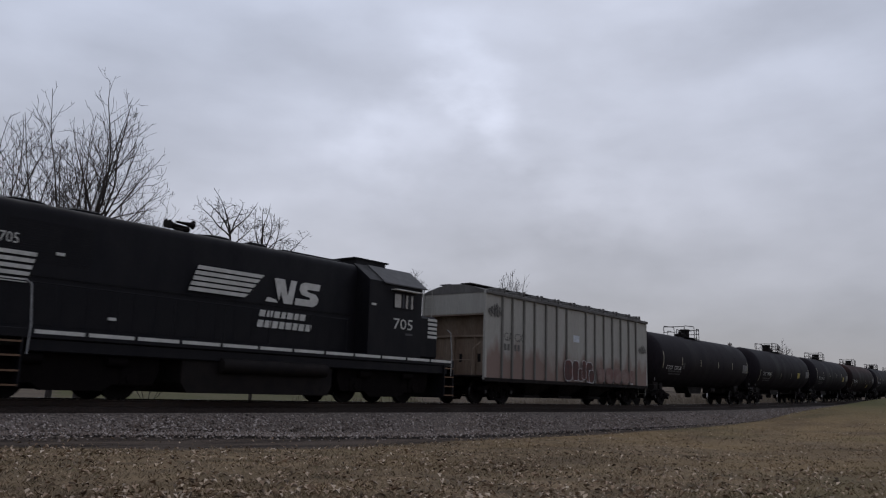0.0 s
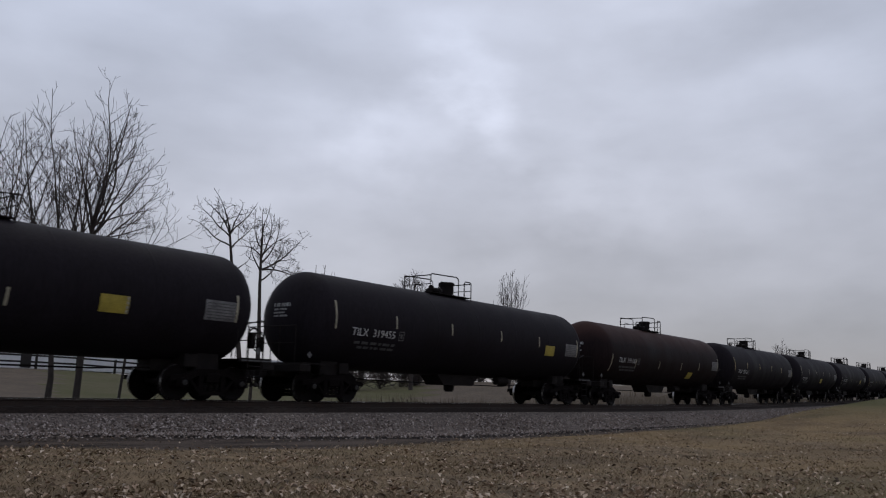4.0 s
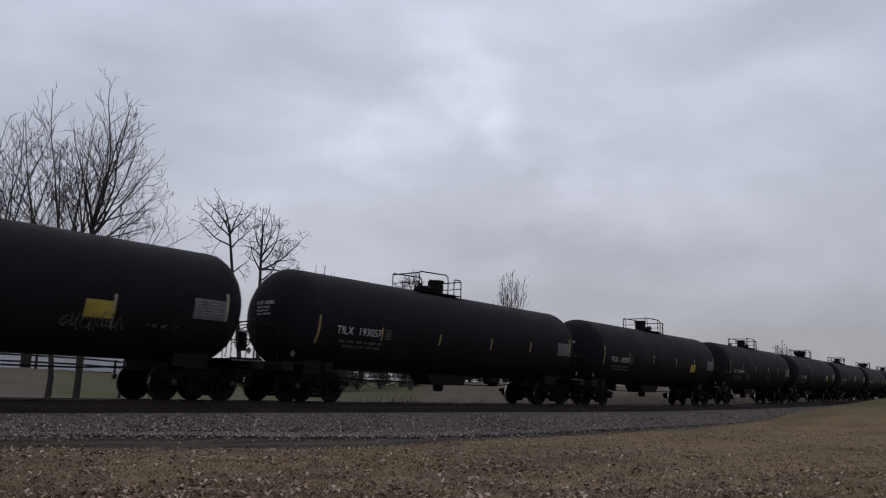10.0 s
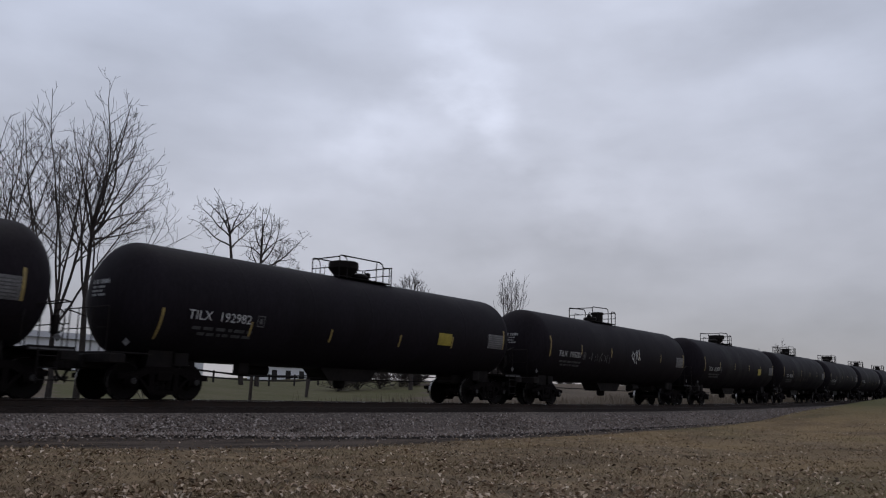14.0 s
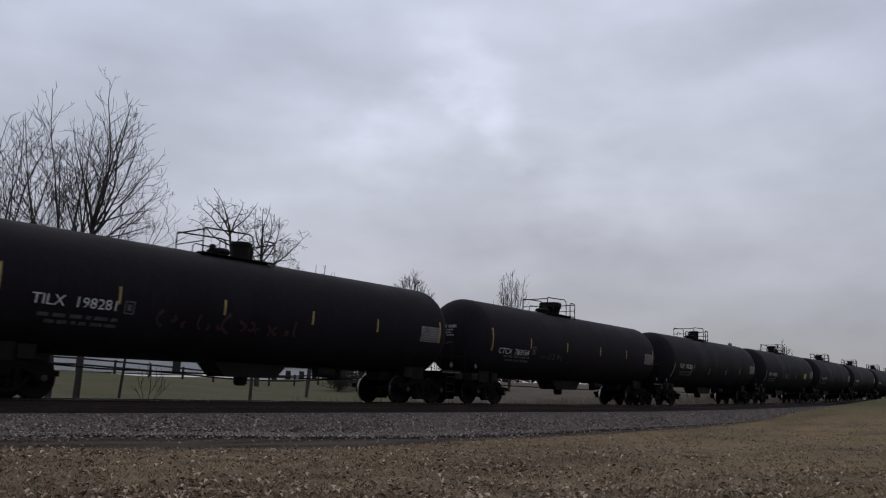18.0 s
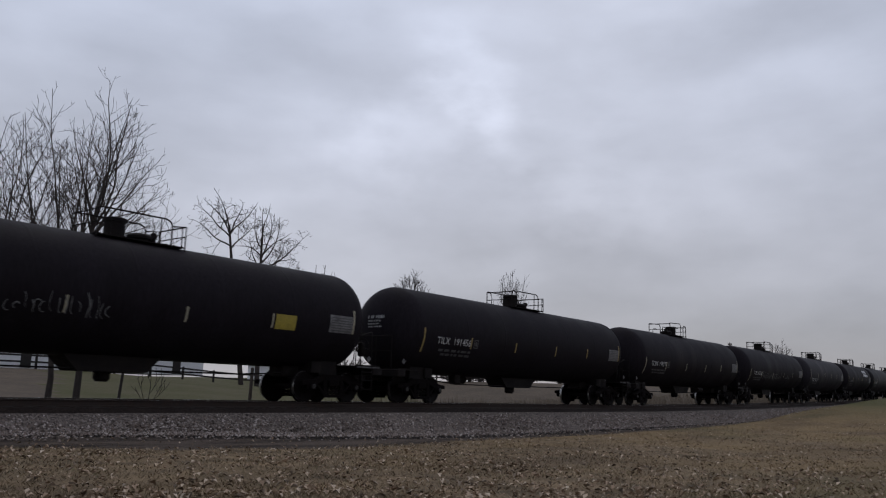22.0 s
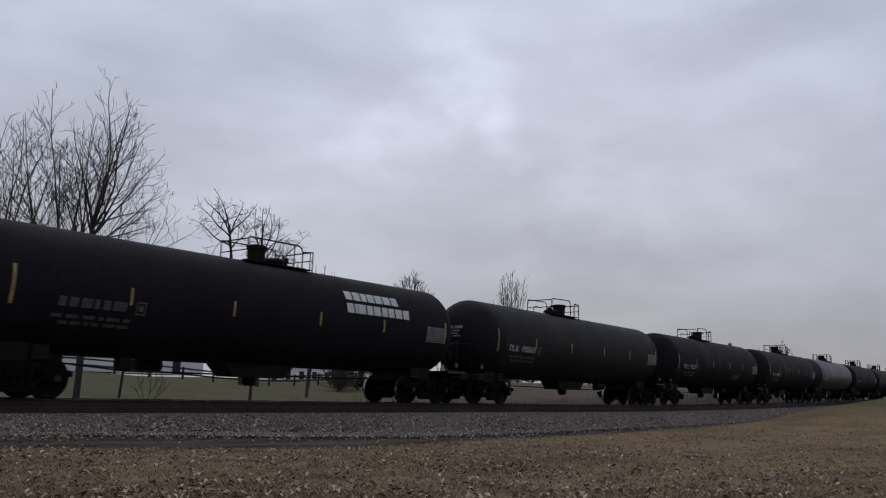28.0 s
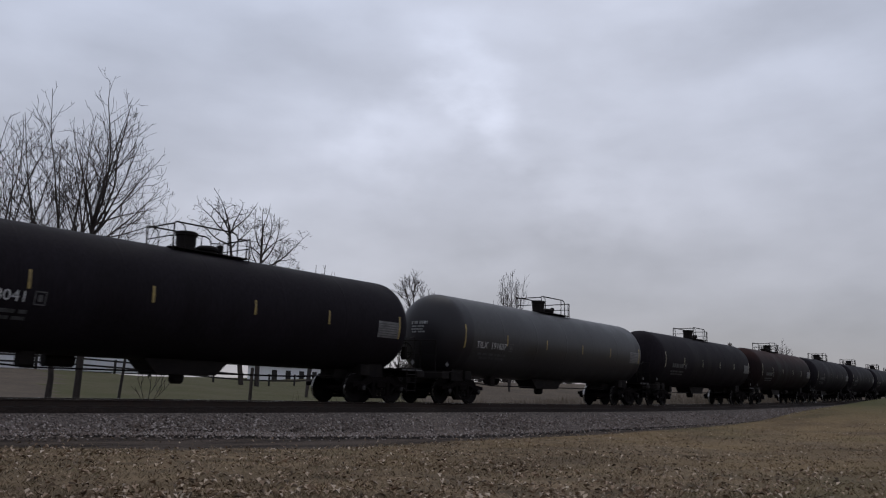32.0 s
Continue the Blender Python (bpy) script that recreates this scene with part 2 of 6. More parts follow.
def wrap(me, proud=0.012):
    """Lays a flat mesh (x, height z above the rail) on the tank's side that faces -y."""
    for v in me.vertices:
        rise = max(-0.98, min(0.98, (v.co.z - TANK_Z) / TANK_R))
        w = rise
        r = TANK_R + proud
        end = max(0.0, abs(v.co.x) - (HALF - 0.95))
        shrink = math.sqrt(max(0.05, 1 - (end / 0.95) ** 2)) if end > 0 else 1.0
        v.co = (v.co.x, -r * math.cos(w) * shrink, TANK_Z + r * math.sin(w) * shrink)
    me.update()
    return me


# ---- the line of the track: straight past the camera, then a gentle bend away and an easy climb ----
def smooth(a, b, x):
    q = max(0.0, min(1.0, (x - a) / (b - a)))
    return q * q * (3 - 2 * q)


def track_turn(x):
    """Heading of the track, in radians."""
    return 0.080 * (1 - math.exp(-max(0.0, x - 19.3) / 49.4))


def track_y(x):
    u = max(0.0, x - 19.3) / 100
    return 8.0 * (u - 0.494 * (1 - math.exp(-u / 0.494)))


def track_z(x):
    v = max(0.0, min(x, 300.0) - 34.3) / 100
    return 1.579 * v * v / (0.35 + v)


def on_track(x, across=0.0, up=0.0):
    return (x - across * math.sin(track_turn(x)), track_y(x) + across * math.cos(track_turn(x)), track_z(x) + up)


def car_pose(x, half=7.0):
    """A car's pose on the track, carried by its two trucks."""
    a, b = Vector(on_track(x - half)), Vector(on_track(x + half))
    d = b - a
    m = (a + b) / 2
    return pose(m.x, m.y, m.z, 0, -math.degrees(math.atan2(d.z, d.x)), math.degrees(math.atan2(d.y, d.x)))


# ---- the freight cars: x along the track, y away from the camera, z above the rail ----
def wheelset_mesh(radius, name):
    s = Shape()
    for side in (-1, 1):
        y = side * 0.72
        prof = [(-0.07, radius * 0.35), (-0.065, radius * 0.82), (-0.055, radius * 0.86), (-0.065, radius * 0.9), (-0.065, radius), (0.055, radius - 0.012), (0.06, radius * 0.9), (0.045, radius * 0.84), (0.03, radius * 0.45), (0.075, radius * 0.32), (0.08, radius * 0.12)]
        if side > 0:
            prof = [(-a, r) for a, r in prof[::-1]]
        # outside of the wheel looks away from the track's middle
        prof = [(-a, r) for a, r in prof[::-1]]
        s.lathe(prof, "Y", (0, y, 0), 28)
        s.lathe([(side * 0.66 - 0.045, radius + 0.03), (side * 0.66 + 0.0, radius + 0.028)], "Y", (0, 0, 0), 28)
    s.lathe([(-1.02, 0.085), (1.02, 0.085)], "Y", (0, 0, 0), 12)
    me = s.mesh(name, WHEEL, 35)
    me.materials.append(TREAD)
    for p in me.polygons:
        rad = [math.hypot(me.vertices[i].co.x, me.vertices[i].co.z) for i in p.vertices]
        if min(rad) > radius - 0.02 and max(rad) < radius + 0.01:
            p.material_index = 1
    return me


def side_frame_mesh():
    """Cast side frame of a two-axle truck, with its openings and bearing ends."""
    s = Shape()
    s.prism([(-1.26, 0.62), (-1.26, 0.50), (-0.70, 0.52), (-0.45, 0.64), (0.45, 0.64), (0.70, 0.52), (1.26, 0.50), (1.26, 0.62), (0.74, 0.68), (0.46, 0.82), (-0.46, 0.82), (-0.74, 0.68)], -0.09, 0.09)
    s.prism([(-0.74, 0.56), (-0.62, 0.52), (-0.34, 0.24), (0.34, 0.24), (0.62, 0.52), (0.74, 0.56), (0.60, 0.42), (0.36, 0.14), (-0.36, 0.14), (-0.60, 0.42)], -0.08, 0.08)
    for x in (-0.34, 0.34):
        s.box(x - 0.07, x + 0.07, -0.085, 0.085, 0.2, 0.68, 0.015)
    for x in (-0.889, 0.889):
        s.box(x - 0.17, x + 0.17, -0.1, 0.1, 0.34, 0.60, 0.03)
        s.lathe([(-0.17, 0.10), (-0.15, 0.125), (-0.06, 0.125)], "Y", (x, 0, 0.457), 12)
    return s.mesh("side_frame", TRUCK_IRON, 35)


def spring_mesh():
    s = Shape()
    for x in (-0.17, 0.0, 0.17):
        s.tube([(x + 0.06 * math.cos(a * 1.05), 0.06 * math.sin(a * 1.05), 0.25 + 0.2 * a / 24) for a in range(25)], 0.016, 5)
    return s.mesh("spring", IRON, 60)


def truck(parent, x):
    t = new("truck")
    t.parent = parent
    t.matrix_basis = pose(x, 0, 0)
    frame_mesh, wheel = once("side_frame", side_frame_mesh), once("wheelset", lambda: wheelset_mesh(0.457, "wheelset"))
    bolster = once("truck_bolster", lambda: Shape().box(-0.2, 0.2, -1.12, 1.12, 0.46, 0.72, 0.03).box(-0.28, 0.28, -0.3, 0.3, 0.72, 0.80, 0.02).box(-0.55, 0.55, -0.75, -0.65, 0.25, 0.33, 0.01).box(-0.55, 0.55, 0.65, 0.75, 0.25, 0.33, 0.01).mesh("bolster", TRUCK_IRON, 35))
    spring = once("spring", spring_mesh)
    cap = once("bearing_cap", lambda: Shape().lathe([(-0.012, 0.02), (-0.012, 0.06), (0.0, 0.075), (0.012, 0.06), (0.012, 0.02)], "Y", (0, 0, 0), 10).mesh("bearing_cap", CAP_STEEL))
    part("bolster", bolster, t)
    for side in (-1, 1):
        part("side_frame", frame_mesh, t, pose(0, side * 1.0, 0))
        part("spring", spring, t, pose(0, side * 1.0, 0))
        for dx in (-0.889, 0.889):
            part("bearing_cap", cap, t, pose(dx, side * 1.175, 0.457))
    for dx in (-0.889, 0.889):
        w = part("wheelset", wheel, t, pose(dx, 0, 0.457))
        WHEELS.append((w, dx, 0.457))
    return t


WHEELS = []


def tank_shell_mesh(mat):
    s = Shape()
    prof = []
    for k in range(15):
        a = math.pi / 2 * k / 14
        prof.append((-(HALF - 0.95) - 0.95 * math.cos(a), max(0.02, TANK_R * math.sin(a))))
    for x in (-4.9, -2.45, 0.0, 2.45, 4.9):
        prof += [(x - 0.06, TANK_R), (x - 0.025, TANK_R), (x - 0.012, TANK_R + 0.003), (x + 0.012, TANK_R + 0.003), (x + 0.025, TANK_R), (x + 0.06, TANK_R)]
    prof += [(-a, r) for a, r in prof[14::-1]]
    return s.lathe(prof, "X", (0, 0, TANK_Z), 64).mesh("shell", mat, 16)


def end_gear_meshes():
    """One end of a tank car (towards +x): sill, saddle, coupler, platform, railing, ladder, brake wheel."""
    sill = Shape().box(5.6, 8.75, -0.33, 0.33, 0.72, 1.06, 0.03).box(8.3, 8.7, -1.45, 1.45, 0.86, 1.08, 0.02).box(6.2, 6.6, -0.9, 0.9, 0.85, 1.2, 0.02).mesh("draft_sill", IRON, 35)
    saddle = Shape()
    saddle.prism([(6.55, 0.82), (7.35, 0.82), (7.3, 1.25), (6.6, 1.25)], -0.8, 0.8)
    saddle = saddle.mesh("saddle", IRON, 35)
    coupler = Shape().box(8.6, 8.95, -0.1, 0.1, 0.72, 0.94, 0.03).box(8.88, 9.1, -0.16, 0.2, 0.66, 0.98, 0.05).tube([(8.7, -0.35, 0.75), (8.82, -0.36, 0.5), (9.0, -0.33, 0.42), (9.12, -0.2, 0.5)], 0.035, 6).mesh("coupler", IRON, 35)
    platform = Shape().box(7.55, 8.62, -1.4, 1.4, 1.09, 1.13).box(7.55, 8.62, -1.42, -1.38, 1.05, 1.16).mesh("end_platform", IRON)
    rails = [("railing_post", Shape().tube([(8.6, y, 1.1), (8.6, y, 2.2)], 0.017, 5).mesh("railing_post", IRON)) for y in (-1.05, -0.35, 0.35, 1.05)]
    rails.append(("end_railing", Shape().tube([(8.6, 1.05, 2.2), (8.6, -1.05, 2.2), (8.3, -1.3, 2.2), (7.7, -1.36, 2.05)], 0.017, 5).mesh("end_railing", IRON)))
    rails.append(("railing_bar", Shape().tube([(8.6, -1.05, 1.7), (8.6, 1.05, 1.7)], 0.014, 5).mesh("railing_bar", IRON)))
    edge = Shape().box(7.6, 8.6, -1.428, -1.421, 1.07, 1.11).mesh("platform_edge", PANEL_INK)
    ladder = Shape()
    for x in (7.78, 8.22):
        ladder.tube([(x, -1.46, 0.35), (x, -1.46, 1.12)], 0.018, 5)
    for z in (0.42, 0.68, 0.94):
        ladder.tube([(7.78, -1.46, z), (8.22, -1.46, z)], 0.015, 5)
    ladder = ladder.mesh("step_ladder", IRON)
    grab = Shape().tube([(7.4, -1.42, 1.15), (7.35, -1.5, 1.35), (7.35, -1.53, 1.75), (7.4, -1.45, 1.9)], 0.016, 5).mesh("grab_iron", IRON)
    wheel = Shape()
    wheel.tube([(8.5, -0.75 + 0.28 * math.cos(a), 1.75 + 0.28 * math.sin(a)) for a in [k * math.pi / 8 for k in range(17)]], 0.02, 5)
    for k in range(4):
        a = k * math.pi / 2 + 0.4
        wheel.tube([(8.5, -0.75, 1.75), (8.5, -0.75 + 0.28 * math.cos(a), 1.75 + 0.28 * math.sin(a))], 0.014, 4)
    wheel.box(8.36, 8.49, -0.86, -0.64, 1.45, 1.9, 0.03)
    wheel = wheel.mesh("brake_wheel", IRON, 40)
    return rails + [("draft_sill", sill), ("saddle", saddle), ("coupler", coupler), ("end_platform", platform), ("platform_edge", edge), ("step_ladder", ladder), ("grab_iron", grab)], wheel


def fitting_meshes(kind, wide):
    """The fittings on top: grating, railings, valve housing, manway, vents; kind 1 has one tall loop and a short one, kind 0 a long rail with a lower box."""
    made = {}
    W, A, B = 0.70, -1.42, 1.42
    grating = []
    for y0, y1 in ((-W, -0.40), (0.40, W)):
        g = Shape().box(A, B, y0, y1, 3.955, 3.98)
        for k in range(11):
            x = A + 0.03 + 0.27 * k
            g.box(x, x + 0.035, y0, y1, 3.98, 3.995)
        grating.append(g.mesh("grating", IRON))
    made["grating"] = grating
    loops = []
    for y in (-W, W):
        loop = Shape()
        if kind:
            loop.tube([(A, y, 3.85), (A, y, 4.62), (A + 0.05, y, 4.67), (0.34, y, 4.72), (0.46, y, 4.66), (0.50, y, 4.54), (0.50, y, 3.9)], 0.024, 6)
            loop.tube([(0.92, y, 3.9), (0.92, y, 4.52), (0.99, y, 4.61), (B - 0.06, y, 4.61), (B, y, 4.56), (B, y, 3.85)], 0.024, 6)
            loop.tube([(-0.80, y, 3.9), (-0.80, y, 4.34), (-0.72, y, 4.42), (-0.05, y, 4.40)], 0.019, 5)
        else:
            loop.tube([(A, y, 3.85), (A, y, 4.62), (A + 0.05, y, 4.67), (0.72, y, 4.68), (0.88, y, 4.62), (0.94, y, 4.48), (0.94, y, 3.9)], 0.024, 6)
            loop.tube([(0.56, y, 3.9), (0.56, y, 4.67)], 0.020, 5)
            loop.tube([(A + 0.40, y, 3.9), (A + 0.40, y, 4.45), (A + 0.34, y, 4.60), (A + 0.2, y, 4.66)], 0.019, 5)
            loop.tube([(0.94, y, 4.50), (B, y, 4.56), (B, y, 3.85)], 0.022, 6)
            loop.tube([(B - 0.12, y, 4.54), (B - 0.12, y, 3.9)], 0.019, 5)
        loops.append(loop.mesh("railing", IRON, 60))
    for x in (A, B):
        loops.append(Shape().tube([(x, -W, 4.62 if x < 0 else 4.56), (x, W, 4.62 if x < 0 else 4.56)], 0.022, 6).tube([(x, -W, 4.28), (x, W, 4.28)], 0.017, 5).mesh("railing", IRON, 60))
    made["railing"] = loops
    x = (0.10 if wide else 0.58) if kind else -0.50
    if wide:
        made["valve_housing"] = [Shape().lathe([(3.92, 0.30), (4.08, 0.32), (4.26, 0.50), (4.34, 0.56), (4.54, 0.56), (4.58, 0.52), (4.60, 0.2)], "Z", (x, 0, 0), 24).mesh("valve_housing", IRON, 35)]
    else:
        made["valve_housing"] = [Shape().lathe([(3.90, 0.34), (3.99, 0.37), (4.03, 0.30), (4.44, 0.31), (4.45, 0.35), (4.54, 0.35), (4.57, 0.28)], "Z", (x, 0, 0), 24).mesh("valve_housing", IRON, 35)]
    manway = Shape().lathe([(3.90, 0.30), (4.10, 0.30), (4.11, 0.37), (4.18, 0.37), (4.24, 0.30), (4.27, 0.1)], "Z", ((-0.30 if not wide else -0.70) if kind else 0.30, 0, 0), 24)
    made["manway"] = [manway.mesh("manway", IRON, 35)]
    x = -0.62 if kind else 0.72
    made["vent"] = [Shape().lathe([(3.92, 0.07), (4.16, 0.07), (4.17, 0.11), (4.30, 0.11), (4.34, 0.06)], "Z", (x, -0.1, 0), 12).mesh("vent", IRON, 35)]
    if kind:
        made["vent"].append(Shape().lathe([(3.92, 0.09), (4.28, 0.09), (4.3, 0.13), (4.44, 0.10)], "Z", (1.05, 0.1, 0), 10).mesh("vent", IRON, 35))
    for me in sum(made.values(), []):
        me.transform(Matrix.Translation((0, 0, 3.93)) @ Matrix.Diagonal((0.87, 0.9, 0.94, 1)) @ Matrix.Translation((0, 0, -3.93)))
    return made


def outlet_mesh():
    s = Shape()
    s.prism([(-1.25, 1.05), (-0.85, 0.66), (0.95, 0.66), (1.35, 1.05)], -0.42, 0.42)
    s.lathe([(0.42, 0.14), (0.5, 0.2), (0.72, 0.2)], "Z", (0, 0, 0), 14)
    return s.mesh("bottom_outlet", IRON, 35)


def brake_gear_mesh():
    s = Shape()
    s.lathe([(-3.3, 0.02), (-3.28, 0.16), (-2.55, 0.16), (-2.53, 0.02)], "X", (0, 0.45, 0.9), 14)
    s.box(-4.2, -3.85, -0.4, -0.1, 0.72, 1.1, 0.03)
    s.tube([(-6.0, -0.3, 0.85), (-4.0, -0.3, 0.7), (4.0, -0.3, 0.74), (6.2, -0.3, 0.85)], 0.022, 5)
    return s.mesh("brake_gear", IRON, 35)


def diamond_mesh():
    """A hazard placard's white diamond with its dark border."""
    s = Shape().add([(0, 0, -0.1), (0.1, 0, 0), (0, 0, 0.1), (-0.1, 0, 0), (0, 0.012, -0.1), (0.1, 0.012, 0), (0, 0.012, 0.1), (-0.1, 0.012, 0)], [(0, 1, 2, 3), (7, 6, 5, 4), (0, 4, 5, 1), (1, 5, 6, 2), (2, 6, 7, 3), (3, 7, 4, 0)])
    return s.mesh("placard", PANEL_INK)


def stencil_bars(rows, mat, seed):
    """Small writing that cannot be read: rows of (x0, x1, z, height) broken into bars."""
    rng = random.Random(seed)
    s = Shape()
    for x0, x1, z, h in rows:
        x = x0
        while x < x1:
            w = min(rng.uniform(0.12, 0.34), x1 - x)
            s.add([(x, 0, z), (x + w, 0, z), (x + w, 0, z + h), (x, 0, z + h)], [(0, 1, 2, 3)])
            x += w + rng.uniform(0.05, 0.10)
    return wrap(s.mesh("stencil", mat))


def head_bars(rows, mat, seed):
    """Rows of unreadable small writing on the dished end that faces -x: (start, end, z, height) across the end."""
    rng = random.Random(seed)
    s = Shape()

    def place(y, z):
        q = 1 - (y * y + (z - TANK_Z) ** 2) / TANK_R ** 2
        return (-(HALF - 0.95) - 0.95 * math.sqrt(max(0.0, q)) - 0.012, -y, z)
    for y0, y1, z, h in rows:
        y = y0
        while y < y1:
            w = min(rng.uniform(0.05, 0.11), y1 - y)
            s.add([place(y, z), place(y + w, z), place(y + w, z + h), place(y, z + h)], [(0, 1, 2, 3)])
            y += w + (rng.uniform(0.02, 0.035) if rng.random() < 0.8 else 0.08)
    return s.mesh("stencil", mat)


def scrawl_mesh(x0, x1, z0, z1, mat, seed, strokes=12, width=0.05):
    """Sprayed scribble: thin uneven uprights, hooks and loops, no letters."""
    rng = random.Random(seed)
    s = Shape()
    high, cell = z1 - z0, (x1 - x0) / strokes
    for k in range(strokes):
        cx = x0 + cell * (k + rng.uniform(0.3, 0.7))
        kind = rng.random()
        pts = []
        if kind < 0.78:
            top, low = z0 + high * rng.uniform(0.5, 1.0), z0 + high * rng.uniform(0.0, 0.25)
            bend = rng.uniform(-0.8, 0.8) * cell
            for i in range(8):
                q = i / 7
                pts.append((cx + bend * math.sin(3 * q) + 0.12 * high * (q > 0.8) * (q - 0.8) * 5, top + (low - top) * q))
        else:
            rad, a0, turn = high * rng.uniform(0.10, 0.2), rng.uniform(0, 6.28), rng.choice((-1, 1)) * rng.uniform(3.0, 5.8)
            cz = z0 + high * rng.uniform(0.25, 0.5)
            for i in range(10):
                a = a0 + turn * i / 9
                pts.append((cx + min(rad, cell * 0.6) * math.cos(a), cz + rad * math.sin(a)))
        w = width * rng.uniform(0.35, 0.8)
        for i in range(len(pts) - 1):
            (ax, az), (bx, bz) = pts[i], pts[i + 1]
            d = Vector((bx - ax, bz - az)).normalized() * w * rng.uniform(0.7, 1.0)
            s.add([(ax - d.y, 0, az + d.x), (ax + d.y, 0, az - d.x), (bx + d.y, 0, bz - d.x), (bx - d.y, 0, bz + d.x)], [(0, 1, 2, 3)])
    return s


def tank_car(spec):
    mark, number, paint, flip, style, tape = spec["mark"], spec["number"], spec["paint"], spec["flip"], spec["style"], spec["tape"]
    car = thing("tank_car", spec["label"], "tank car", "tank cars of the train")
    part("shell", once(("shell", paint.name), lambda: tank_shell_mesh(paint)), car)
    gear, brake = once("end_gear", end_gear_meshes)
    for turn in (0, 180):
        for name, me in gear:
            part(name, me, car, pose(0, 0, 0, 0, 0, turn))
    part("brake_wheel", brake, car, pose(0, 0, 0, 0, 0, 180 if flip else 0))
    for side in (-1, 1):
        truck(car, side * 6.98)
    for name, meshes in once(("fittings", flip, style == 1), lambda: fitting_meshes(flip, style == 1)).items():
        for me in meshes:
            part(name, me, car, pose(-0.7 if flip else 0.5, 0, 0))
    part("bottom_outlet", once("outlet", outlet_mesh), car, pose(0.1, 0, 0))
    part("brake_gear", once("brake_gear", brake_gear_mesh), car, pose(0, 0, 0, 0, 0, 180 if flip else 0))
    for x in (-7.7, 7.7):
        part("placard", once("diamond", diamond_mesh), car, pose(x * 1.07, -1.30, 1.36), "small dirty hazard diamond")
    tape_mat = YELLOW_REFLECT if tape else PALE_REFLECT
    for i, (x, tall) in enumerate(((-7.42, 0.86), (-4.68, 0.42), (-1.7, 0.4), (1.4, 0.4), (4.15, 0.4), (7.3, 0.72))):
        mid = 2.42 + spec.get("tape_up", 0.0) * (1.0, 0.85, 0.8, 0.7, 0.5, 0.0)[i]
        part("reflector", wrap(grid_patch(x - 0.035 - 0.005 * (tall > 0.5), x + 0.035, mid - tall / 2, mid + tall / 2, tape_mat, 1, 5, "reflector")), car)
    if mark:
        low = mark == "CTCX"
        start, total = (-6.95, spec.get("mark_width", 2.2)) if low else (-6.70, 1.98)
        words = [lettering(word, 0.40, WHITE_MARK, 0.86) for word in (mark, number)]
        widths = [max(v.co.x for v in me.vertices) for me in words]
        grow = total / (sum(widths) + 0.2)
        for name, me, at in zip(("reporting_mark", "car_number"), words, (0.0, widths[0] + 0.2)):
            for v in me.vertices:
                v.co.x = (v.co.x + at) * grow + start
                v.co.z = v.co.z * (0.78 if low else 0.86) + (1.92 if low else 2.05)
            part(name, wrap(me, 0.015), car, None, "white stencilled paint")
    else:
        part("reporting_mark", once("bars", lambda: stencil_bars([(-6.4, -4.7, 2.05, 0.22)], GREY_MARK, 3)), car)
    tagged(part("stencil", once("weights", lambda: stencil_bars([(-6.5, -4.6, 1.78, 0.09), (-6.3, -4.6, 1.62, 0.09)], GREY_MARK, 5)), car), kind="stuff")
    tagged(part("stencil", once("head_stencil", lambda: head_bars([(-0.32, 0.40, 2.82, 0.11), (-0.28, 0.30, 2.71, 0.055), (-0.30, 0.22, 2.61, 0.05), (-0.26, 0.34, 2.51, 0.055)], DIM_WHITE, 8)), car), kind="stuff")

    def square():
        s = Shape()
        for a in ((-4.52, -4.26, 2.00, 2.03), (-4.52, -4.26, 2.28, 2.31), (-4.52, -4.49, 2.03, 2.28), (-4.29, -4.26, 2.03, 2.28), (-4.44, -4.34, 2.08, 2.23)):
            x0, x1, z0, z1 = a
            s.add([(x0, 0, z0), (x1, 0, z0), (x1, 0, z1), (x0, 0, z1)], [(0, 1, 2, 3)])
        return wrap(s.mesh("stencil", PANEL_INK))
    tagged(part("stencil", once("square", square), car), kind="stuff")

    def panel():
        return wrap(grid_patch(6.3, 7.25, 2.06, 2.58, PANEL_GREY, 2, 5, "stencil_panel"))
    part("stencil_panel", once("panel", panel), car, None, "faded grey stencil panel")
    tagged(part("stencil", once("panel_bars", lambda: wrap(Shape().add([p for k in range(6) for p in ((6.36, 0, 2.11 + 0.075 * k), (7.19, 0, 2.11 + 0.075 * k), (7.19, 0, 2.14 + 0.075 * k), (6.36, 0, 2.14 + 0.075 * k))], [(4 * k, 4 * k + 1, 4 * k + 2, 4 * k + 3) for k in range(6)]).mesh("stencil", PANEL_INK), 0.017)), car), kind="stuff")
    if spec.get("plate"):
        x = spec["plate"]
        low = spec.get("plate_low", 0.0)
        part("plate", wrap(grid_patch(x + 0.05, x + 0.79, 2.0 - low, 2.42 - low, YELLOW_PLATE, 1, 4, "plate")), car, None, "bright yellow painted panel")
    for k, (x0, x1, z0, z1, mat, n, wd) in enumerate(spec.get("scrawl", ())):
        tagged(part("graffiti", wrap(scrawl_mesh(x0, x1, z0, z1, mat, k + len(mark) + int(x0 * 7), n, wd).mesh("graffiti", mat), 0.014), car), "sprayed scribble without letters", kind="stuff")
